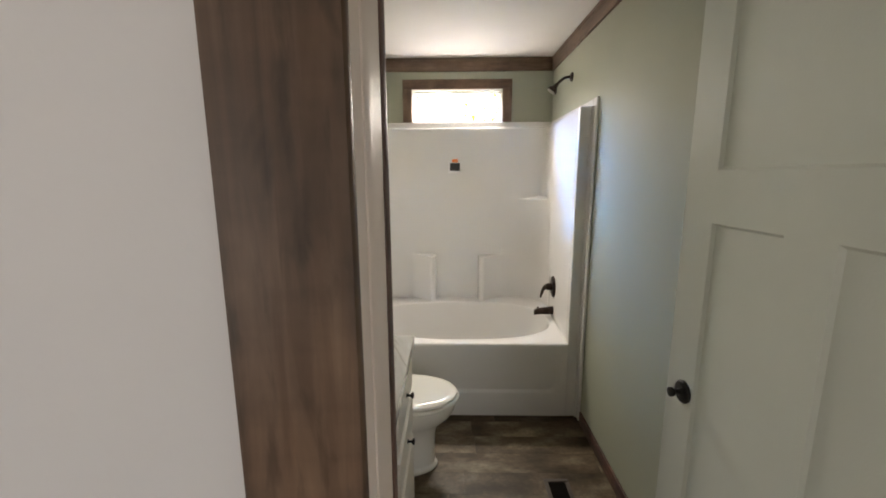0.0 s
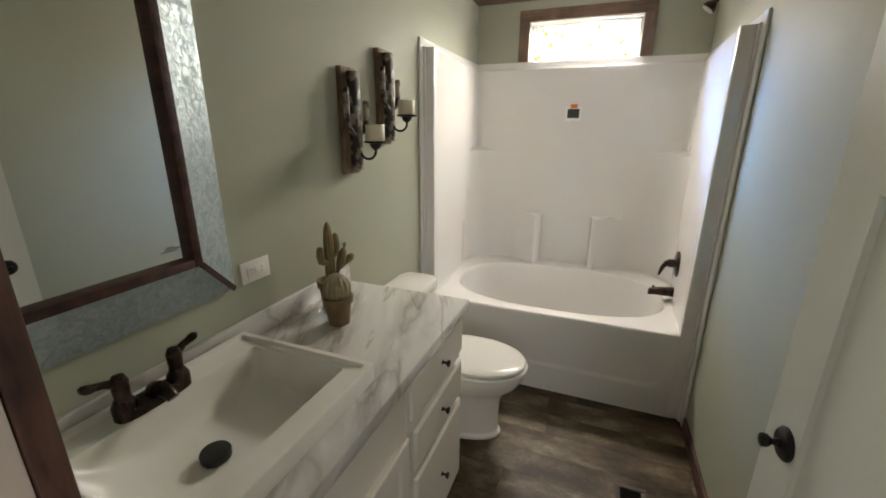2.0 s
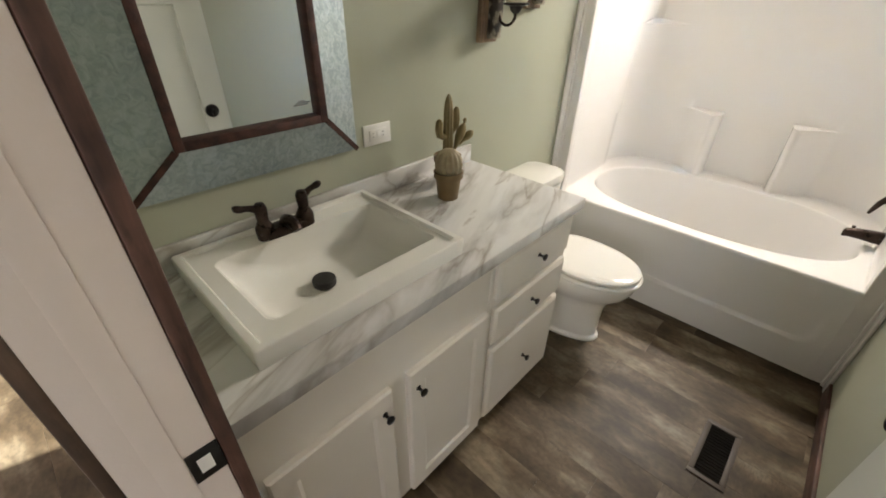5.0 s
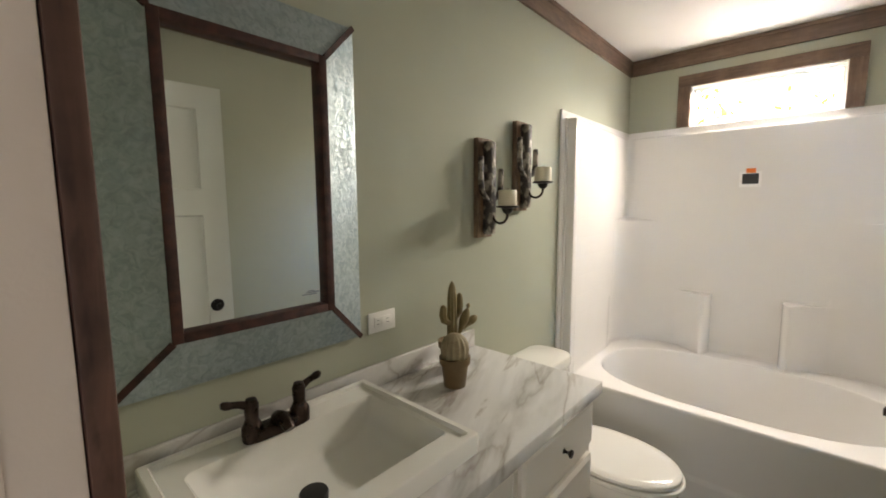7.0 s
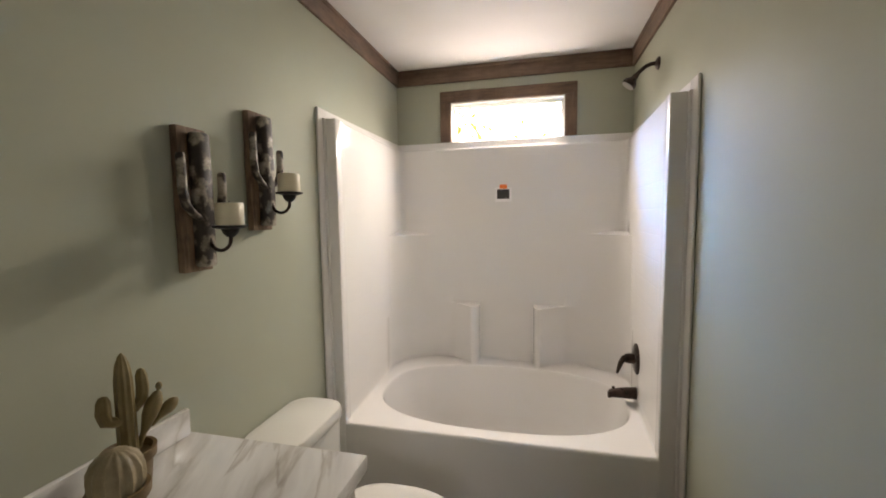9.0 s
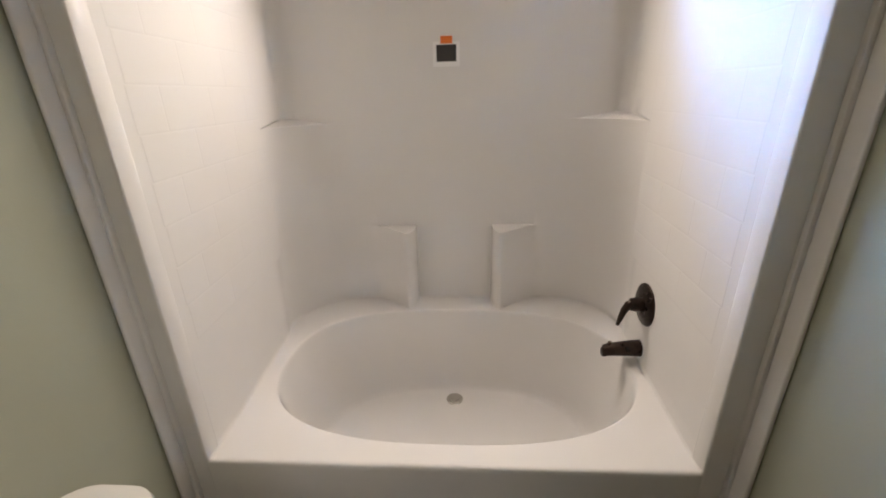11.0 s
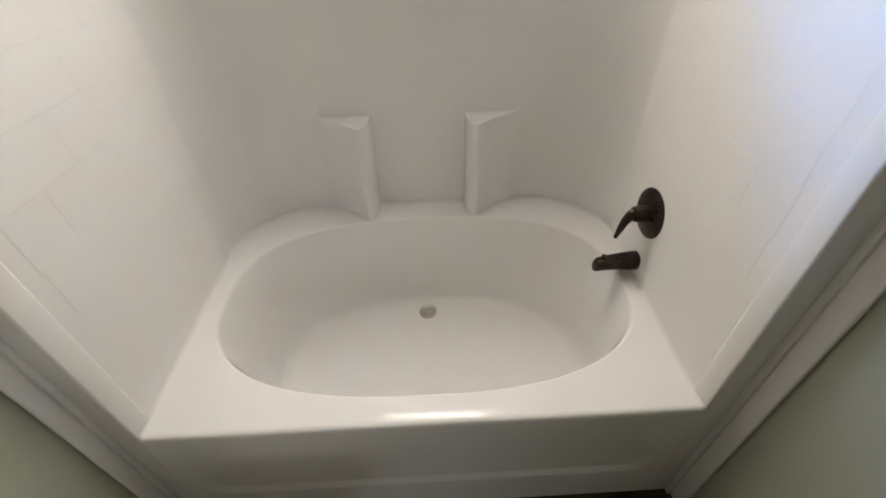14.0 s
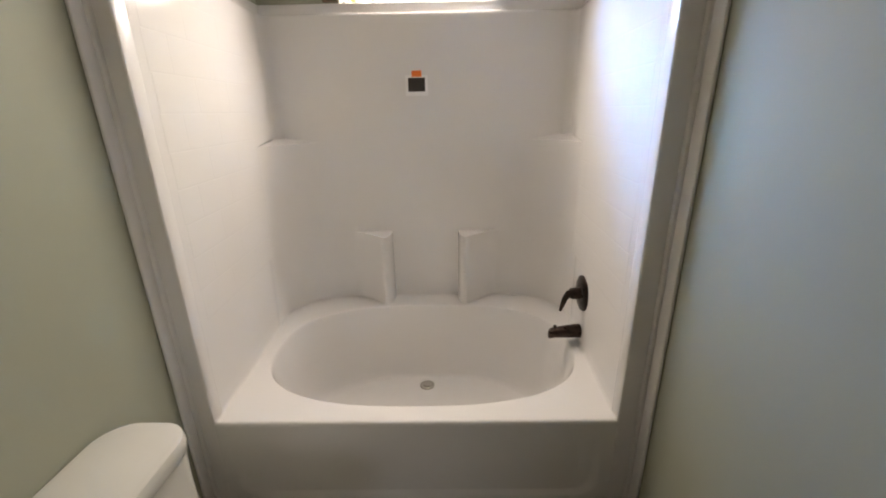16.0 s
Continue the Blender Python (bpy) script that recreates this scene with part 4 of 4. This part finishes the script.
# ---------------------------------------------------------------- framed mirror
def make_mirror():
    oy0, oy1, oz0, oz1 = 0.440, 1.065, 1.073, 1.990
    iy0, iy1, iz0, iz1 = 0.556, 0.947, 1.190, 1.872
    xo, xi, xw = XL + 0.012, XL + 0.050, XL + 0.0015
    m = thing("framed_mirror", (XL, 0.75, 1.07), "wall mirror in galvanised metal frame with rusty brown strips", "mirror")
    O = [(oy0, oz0), (oy1, oz0), (oy1, oz1), (oy0, oz1)]
    I = [(iy0, iz0), (iy1, iz0), (iy1, iz1), (iy0, iz1)]
    for k in range(4):
        o0, o1, i0, i1 = O[k], O[(k + 1) % 4], I[k], I[(k + 1) % 4]
        bm = bmesh.new()
        top = [(xo, *o0), (xo, *o1), (xi, *i1), (xi, *i0)]
        bot = [(xw, *o0), (xw, *o1), (xw, *i1), (xw, *i0)]
        loft(bm, [bot, top])
        part("metal_panel", bm, GALV, m, "mottled grey galvanised sheet", smooth=0)
        a, b = Vector((xo + 0.001, *o0)), Vector((xi + 0.002, *i0))
        bm = bmesh.new()
        d = (b - a).normalized()
        w = Vector((0.25, 0, 0)).cross(d).normalized() * 0.0072
        nrm = d.cross(w).normalized()
        nrm = nrm if nrm.x > 0 else -nrm
        loft(bm, [[p - w - nrm * 0.004, p + w - nrm * 0.004, p + w + nrm * 0.003, p - w + nrm * 0.003] for p in (a, b)])
        part("corner_strip", bm, RUST, m, "rusty brown mitre strip", smooth=0)
    t = 0.020
    for a in ((iy0 - 0.002, iy0 + t, iz0 - 0.002, iz1 + 0.002), (iy1 - t, iy1 + 0.002, iz0 - 0.002, iz1 + 0.002), (iy0 + t, iy1 - t, iz0 - 0.002, iz0 + t), (iy0 + t, iy1 - t, iz1 - t, iz1 + 0.002)):
        part("inner_strip", box(bmesh.new(), xw, xi + 0.006, *a, 0.002), RUST, m, "rusty brown inner edge strip")
    part("mirror_glass", box(bmesh.new(), xw, XL + 0.034, iy0 + t - 0.003, iy1 - t + 0.003, iz0 + t - 0.003, iz1 - t + 0.003), MIRROR, m, smooth=0)
    for dy0, dy1, dz in ((0.862, 0.905, 1.2395), (0.872, 0.912, 1.2445), (0.878, 0.897, 1.2485)):
        part("mark", box(bmesh.new(), XL + 0.034, XL + 0.0346, dy0, dy1, dz, dz + 0.0022), MARK, m, "small grey scribbled mark on the glass", smooth=0)


make_mirror()


def make_outlet():
    y0, y1, z0, z1 = 1.100, 1.212, 1.066, 1.134
    o = thing("power_outlet", (XL, 1.156, 1.10), "white horizontal double outlet with cover plate", "outlet")
    part("cover_plate", box(bmesh.new(), XL + 0.0005, XL + 0.006, y0, y1, z0, z1, 0.002), PLASTIC, o)
    f = part("socket", box(bmesh.new(), XL + 0.005, XL + 0.0085, y0 + 0.022, y1 - 0.022, z0 + 0.017, z1 - 0.017, 0.001), PLASTIC, o)
    for yy in (y0 + 0.036, y1 - 0.036):
        for dz in (-0.006, 0.006):
            part("slot", box(bmesh.new(), XL + 0.008, XL + 0.0088, yy - 0.004, yy + 0.004, 1.1 + dz - 0.001, 1.1 + dz + 0.001), MARK, f, smooth=0)
    part("button", box(bmesh.new(), XL + 0.008, XL + 0.0095, 1.149, 1.163, 1.090, 1.110, 0.0008), PLASTIC, f)


make_outlet()


# ---------------------------------------------------------------- candle sconces
def make_sconce(y, z):
    """y, z: west lower corner of the board."""
    s = thing("wall_sconce", (XL, y + 0.055, z), "cactus-shaped candle sconce on weathered wooden board", "sconce", "candle sconces")
    part("board", box(bmesh.new(), XL + 0.001, XL + 0.024, y, y + 0.098, z, z + 0.405, 0.002), BOARD, s, "weathered brown board")
    yc = y + 0.058
    bm = bmesh.new()
    loft(bm, [ring((XL + 0.040, yc, zz), (0, 1, 0), (1, 0, 0), ry, rx, 18, 2.6) for zz, ry, rx in ((z + 0.014, 0.026, 0.018), (z + 0.020, 0.0285, 0.021), (z + 0.20, 0.0295, 0.022), (z + 0.384, 0.0285, 0.021), (z + 0.390, 0.026, 0.018))])
    part("cactus_trunk", bm, BIRCH, s, "dark bark trunk with whitened patches")
    for sg, wd, zb, zt in ((-1, 1.32, z + 0.150, z + 0.325), (1, 1.02, z + 0.155, z + 0.285)):
        pts = [(XL + 0.048, yc + sg * wd * 0.012, zb), (XL + 0.054, yc + sg * wd * 0.034, zb + 0.012), (XL + 0.054, yc + sg * wd * 0.053, zb + 0.036), (XL + 0.054, yc + sg * wd * 0.059, zb + 0.070), (XL + 0.054, yc + sg * wd * 0.060, zt - 0.008), (XL + 0.054, yc + sg * wd * 0.060, zt)]
        part("cactus_arm", tube(bmesh.new(), pts, [0.009, 0.0105, 0.0115, 0.012, 0.012, 0.009], 12), BIRCH, s)
    cx = XL + 0.128
    pts = [(XL + 0.045, yc, z + 0.112)] + arc((XL + 0.0925, yc, z + 0.095), (1, 0, 0), (0, 0, 1), 0.0355, 185, 360, 16) + [(cx, yc, z + 0.108)]
    part("iron_arm", tube(bmesh.new(), pts, 0.0052, 10), BRONZE, s, "dark iron curved arm")
    part("dish", lathe(bmesh.new(), (cx, yc, z + 0.098), (0, 0, 1), [(0.010, 0), (0.020, 0.010), (0.024, 0.022), (0.044, 0.026), (0.047, 0.031), (0.044, 0.033), (0.0, 0.032)], 26), BLACK_METAL, s, "black iron candle dish")
    c = lathe(bmesh.new(), (cx, yc, z + 0.1305), (0, 0, 1), [(0.036, 0), (0.0372, 0.003), (0.037, 0.058), (0.034, 0.063), (0.02, 0.060), (0.004, 0.061), (0.0, 0.061)], 28)
    k = solid("pillar_candle", c, CANDLE, (cx, yc, z + 0.1305), "short ivory pillar candle on an iron dish", "candle", "sconce candles")
    part("wick", tube(bmesh.new(), [(cx, yc, z + 0.190), (cx + 0.001, yc, z + 0.200)], 0.0012, 6), BLACK, k)


make_sconce(1.650, 1.345)
make_sconce(1.935, 1.452)


# ---------------------------------------------------------------- potted cacti
def pot(bm, x, y, z, h, r0, r1):
    return lathe(bm, (x, y, z), (0, 0, 1), [(r0, 0), (r0 + (r1 - r0) * 0.74, h * 0.76), (r1 - 0.001, h * 0.765), (r1 + 0.004, h * 0.78), (r1 + 0.005, h), (r1 - 0.002, h), (r1 - 0.006, h * 0.86), (0, h * 0.85)], 32)


def ribbed(bm, pts, radii, ribs=9, depth=0.14, n=54):
    """Ribbed cactus limb along pts."""
    pts = [Vector(p) for p in pts]
    rows, u = [], None
    for i, p in enumerate(pts):
        d = (pts[min(i + 1, len(pts) - 1)] - pts[max(i - 1, 0)]).normalized()
        u = d.orthogonal().normalized() if u is None else (u - d * u.dot(d)).normalized()
        v = d.cross(u)
        rows.append([p + (u * math.cos(a) + v * math.sin(a)) * radii[i] * (1 - depth * (0.5 - 0.5 * math.cos(ribs * a))) for a in (2 * math.pi * k / n for k in range(n))])
    loft(bm, rows)
    return bm


def limb(p0, out, up, h, r):
    p0, out, up = Vector(p0), Vector(out), Vector(up)
    pts = [p0, p0 + out * 0.5, p0 + out * 0.95 + up * h * 0.16, p0 + out * 1.05 + up * h * 0.45, p0 + out * 1.02 + up * h * 0.8, p0 + out + up * h * 0.95, p0 + out + up * h]
    return pts, [r * 0.7, r * 0.8, r * 0.95, r, r * 0.9, r * 0.6, r * 0.12]


def make_round_cactus(x, y):
    z = CT
    p = thing("potted_cactus", (x, y, z), "round tan ceramic cactus in small brown clay pot", "ornament", "potted cacti")
    part("pot", pot(bmesh.new(), x, y, z + 0.0005, 0.098, 0.036, 0.047), POT_CLAY, p, "olive brown clay pot")
    hs = [(0.030, 0.080), (0.043, 0.094), (0.0475, 0.118), (0.046, 0.140), (0.037, 0.160), (0.022, 0.172), (0.004, 0.176)]
    part("cactus_ball", ribbed(bmesh.new(), [(x, y, z + h) for _, h in hs], [r for r, _ in hs], 14, 0.10, 70), CACTUS_BALL, p)


def cactus_pad(bm, p0, p1, r):
    """Flat-ended stalk that swells into an egg-shaped pad from p0 to p1."""
    p0, p1 = Vector(p0), Vector(p1)
    ks = [(0.0, 0.34), (0.25, 0.36), (0.40, 0.62), (0.55, 0.92), (0.70, 1.0), (0.84, 0.84), (0.94, 0.52), (1.0, 0.10)]
    return tube(bm, [p0 + (p1 - p0) * k for k, _ in ks], [r * w for _, w in ks], 14)


def make_tall_cactus(x, y):
    z = CT
    p = thing("potted_cactus", (x, y, z), "tall branching olive ceramic cactus in brown clay pot", "ornament", "potted cacti")
    part("pot", pot(bmesh.new(), x, y, z + 0.0005, 0.105, 0.036, 0.047), POT_CLAY, p, "olive brown clay pot")
    hs = [(0.019, 0.088), (0.0195, 0.14), (0.0185, 0.20), (0.0175, 0.265), (0.0135, 0.296), (0.0075, 0.314), (0.0015, 0.322)]
    part("stem", ribbed(bmesh.new(), [(x, y, z + h) for _, h in hs], [r for r, _ in hs]), CACTUS_SKIN, p)
    a = Vector((0.15, 0.99, 0))
    up = Vector((0, 0, 1))
    for s, h0, o, h, r in ((-1, 0.175, 0.040, 0.066, 0.0145), (1, 0.190, 0.036, 0.085, 0.0130)):
        pts, rr = limb((x, y, z + h0), a * s * o, up, h, r)
        part("branch", ribbed(bmesh.new(), pts, rr, 7, 0.12, 42), CACTUS_SKIN, p)
    base, b = Vector((x, y, z)), Vector((0.42, 0.91, 0))
    for o0, h0, o1, h1, r in ((0.018, 0.100, 0.064, 0.218, 0.0175), (0.045, 0.140, 0.100, 0.186, 0.0145), (0.062, 0.208, 0.066, 0.236, 0.0070)):
        part("pad", cactus_pad(bmesh.new(), base + b * o0 + up * h0, base + b * o1 + up * h1, r), CACTUS_SKIN, p, "small round cactus pad")


make_round_cactus(-0.510, 1.303)
make_tall_cactus(-0.610, 1.405)


# ---------------------------------------------------------------- toilet
def make_toilet():
    yc = 1.990
    t = thing("toilet", (-0.35, yc, 0), "white porcelain two-piece toilet with closed lid", "toilet")

    def egg(x0, x1, hw, z, n=40, back=3.0):
        """Egg outline: blunt at the tank end x0, rounded at x1."""
        cx = x0 + (x1 - x0) * 0.46
        out = []
        for i in range(n):
            a = 2 * math.pi * i / n
            c, s = math.cos(a), math.sin(a)
            e = 2.0 if c > 0 else back
            c2, s2 = math.copysign(abs(c) ** (2 / e), c), math.copysign(abs(s) ** (2 / e), s)
            out.append((cx + (x1 - cx if c > 0 else cx - x0) * c2, yc + hw * s2, z))
        return out

    bm = bmesh.new()
    loft(bm, [egg(-0.60, -0.076, 0.115, 0.0), egg(-0.60, -0.073, 0.1175, 0.006), egg(-0.60, -0.073, 0.1175, 0.017), egg(-0.60, -0.077, 0.115, 0.022), egg(-0.60, -0.086, 0.1075, 0.026), egg(-0.60, -0.088, 0.106, 0.036), egg(-0.60, -0.087, 0.106, 0.13), egg(-0.60, -0.084, 0.108, 0.20), egg(-0.60, -0.073, 0.114, 0.236), egg(-0.605, -0.045, 0.132, 0.268), egg(-0.61, -0.006, 0.156, 0.302),
              egg(-0.61, 0.018, 0.172, 0.342), egg(-0.61, 0.028, 0.179, 0.378), egg(-0.61, 0.028, 0.178, 0.392), egg(-0.58, 0.0, 0.15, 0.396)])
    part("bowl", bm, PORCELAIN, t, smooth=60)
    bm = bmesh.new()
    loft(bm, [egg(-0.43, 0.036, 0.182, 0.398), egg(-0.434, 0.044, 0.187, 0.403), egg(-0.434, 0.044, 0.187, 0.413), egg(-0.43, 0.038, 0.182, 0.4185)])
    part("seat", bm, PORCELAIN, t)
    bm = bmesh.new()
    loft(bm, [egg(-0.43, 0.018, 0.166, 0.4150), egg(-0.43, 0.018, 0.166, 0.4215), egg(-0.438, 0.031, 0.177, 0.4225), egg(-0.439, 0.034, 0.180, 0.427), egg(-0.438, 0.032, 0.178, 0.436), egg(-0.436, 0.025, 0.171, 0.4405), egg(-0.40, -0.01, 0.14, 0.4435), egg(-0.30, -0.12, 0.05, 0.4445)])
    part("lid", bm, PORCELAIN, t)
    for s in (-1, 1):
        part("seat_hinge", box(bmesh.new(), -0.462, -0.425, yc + s * 0.07 - 0.02, yc + s * 0.07 + 0.02, 0.397, 0.436, 0.006), PLASTIC, t)

    def tank(x0, x1, hw, r, z, n=8):
        return rrect(x0, x1, yc - hw, yc + hw, r, z, n)

    bm = bmesh.new()
    loft(bm, [tank(-0.685, -0.51, 0.165, 0.03, 0.385), tank(-0.690, -0.495, 0.172, 0.035, 0.42), tank(-0.695, -0.490, 0.174, 0.055, 0.60), tank(-0.697, -0.487, 0.178, 0.06, 0.705)])
    part("tank", bm, PORCELAIN, t)
    bm = bmesh.new()
    loft(bm, [tank(-0.699, -0.484, 0.181, 0.070, 0.7055), tank(-0.701, -0.478, 0.187, 0.080, 0.713), tank(-0.701, -0.476, 0.189, 0.082, 0.742), tank(-0.700, -0.480, 0.185, 0.078, 0.755), tank(-0.692, -0.492, 0.172, 0.066, 0.760)])
    part("tank_lid", bm, PORCELAIN, t)
    h = part("flush_handle", lathe(bmesh.new(), (-0.489, yc - 0.12, 0.665), (1, 0, 0), [(0.012, 0), (0.012, 0.008), (0.006, 0.012)], 14), CHROME, t)
    part("flush_lever", tube(bmesh.new(), [(-0.475, yc - 0.12, 0.665), (-0.471, yc - 0.09, 0.662), (-0.471, yc - 0.055, 0.658)], [0.005, 0.005, 0.006], 8), CHROME, h)


make_toilet()


# ---------------------------------------------------------------- floor register
def make_register():
    x0, x1, y0, y1 = 0.480, 0.606, 1.585, 1.885
    r = thing("floor_register", ((x0 + x1) / 2, (y0 + y1) / 2, 0), "brown metal floor vent register with dark slots", "vent")
    f = 0.020
    bm = bmesh.new()
    box(bm, x0, x1, y0, y0 + f, 0.0005, 0.005, 0.0015)
    box(bm, x0, x1, y1 - f, y1, 0.0005, 0.005, 0.0015)
    box(bm, x0, x0 + f, y0 + f, y1 - f, 0.0005, 0.005, 0.0015)
    box(bm, x1 - f, x1, y0 + f, y1 - f, 0.0005, 0.005, 0.0015)
    part("rim", bm, TAUPE, r)
    # flat black sheet in place of the duct's shaded depth; slats share its colour
    part("duct_shade", box(bmesh.new(), x0 + f, x1 - f, y0 + f, y1 - f, 0.0003, 0.0012), DARKHOLE, r)
    n = 17
    for i in range(1, n):
        y = y0 + f + (y1 - y0 - 2 * f) * i / n
        part("slat", box(bmesh.new(), x0 + f, x1 - f, y - 0.0016, y + 0.0016, 0.0012, 0.0038), DARKHOLE, r, smooth=0)


make_register()


# ---------------------------------------------------------------- outdoors, seen through the high window
setting("ground", box(bmesh.new(), -400, 400, -400, 400, -1.0, -0.8), LAWN, "dry sunlit lawn reaching into the distance", "ground")


def make_haze():
    m = bpy.data.materials.new("bright_hazy_sky")
    m.use_nodes = True
    b = m.node_tree.nodes["Principled BSDF"]
    b.inputs["Base Color"].default_value = (0.8, 0.8, 0.8, 1)
    b.inputs["Emission Color"].default_value = (1.0, 0.87, 0.74, 1)
    b.inputs["Emission Strength"].default_value = 6.5
    return m


setting("backdrop", box(bmesh.new(), -26, 26, 60, 60.5, -0.8, 30), make_haze(), "plain bright hazy sky beyond the trees", "backdrop", 0)


def make_tree(x, y, h, spread, seed):
    rnd = random.Random(seed)
    t = thing("tree", (x, y, -0.8), "leafy tree with yellow-green sunlit foliage", "tree", "trees behind the house")
    base = Vector((x, y, -0.8))
    bm = bmesh.new()
    tips = []
    trunk = [base + Vector((rnd.uniform(-0.1, 0.1) * i, rnd.uniform(-0.1, 0.1) * i, h * 0.6 * i / 4)) for i in range(5)]
    tube(bm, trunk, [0.17, 0.14, 0.12, 0.10, 0.07], 9)
    for k in range(11):
        p = trunk[1 + k % 4]
        a = rnd.uniform(0, 2 * math.pi)
        end = p + Vector((math.cos(a) * spread * rnd.uniform(0.5, 1), math.sin(a) * spread * rnd.uniform(0.5, 1), h * rnd.uniform(0.12, 0.4)))
        mid = (p + end) / 2 + Vector((0, 0, 0.15))
        tube(bm, [p, mid, end], [0.06, 0.035, 0.012], 6)
        tips += [mid, end, (mid + end) / 2]
    part("trunk", bm, BARK, t)
    bm = bmesh.new()
    for k in range(2200):
        c = rnd.choice(tips) + Vector((rnd.gauss(0, 0.38), rnd.gauss(0, 0.38), rnd.gauss(0, 0.32)))
        u = Vector((rnd.uniform(-1, 1), rnd.uniform(-1, 1), rnd.uniform(-1, 1))).normalized()
        v = u.orthogonal().normalized()
        s = rnd.uniform(0.05, 0.10)
        bm.faces.new([bm.verts.new(c + d) for d in (u * s, v * s * 0.55, -u * s, -v * s * 0.55)])
    part("crown", bm, LEAF, t, smooth=0)


for i, (x, y, h, s) in enumerate(((-2.2, 9.5, 5.2, 1.5), (1.6, 8.5, 4.9, 1.4), (5.0, 12.0, 6.5, 2.0), (-6.0, 13.0, 6.0, 2.0))):
    make_tree(x, y, h, s, 11 + i)

# ---------------------------------------------------------------- floor planks
rng = random.Random(4)
lengths = (0.61, 0.92, 1.22)
plank_mesh = {}
for L in lengths:
    src = mesh_object("plank", plank_board(L), PLANK, (0, 0, 0), 0)
    plank_mesh[L] = src.data
    bpy.data.objects.remove(src)


def lay(x_lo, x_hi, y_lo, y_hi):
    y = y_lo
    while y < y_hi:
        x = x_lo - rng.uniform(0.0, 0.9)
        while x < x_hi:
            L = rng.choice(lengths)
            x0, x1 = max(x, x_lo), min(x + L, x_hi)
            if x1 - x0 > 0.03:
                ob = new("plank", plank_mesh[L])
                ob.location, ob.scale, ob.parent = (x0, y, 0), ((x1 - x0) / L, 1, 1), floor
            x += L
        y += 0.152


lay(XL, XR, YF - 0.1, 2.44)
lay(-2.6, 1.2, YF - 0.1 - 6 * 0.152, YF - 0.11)
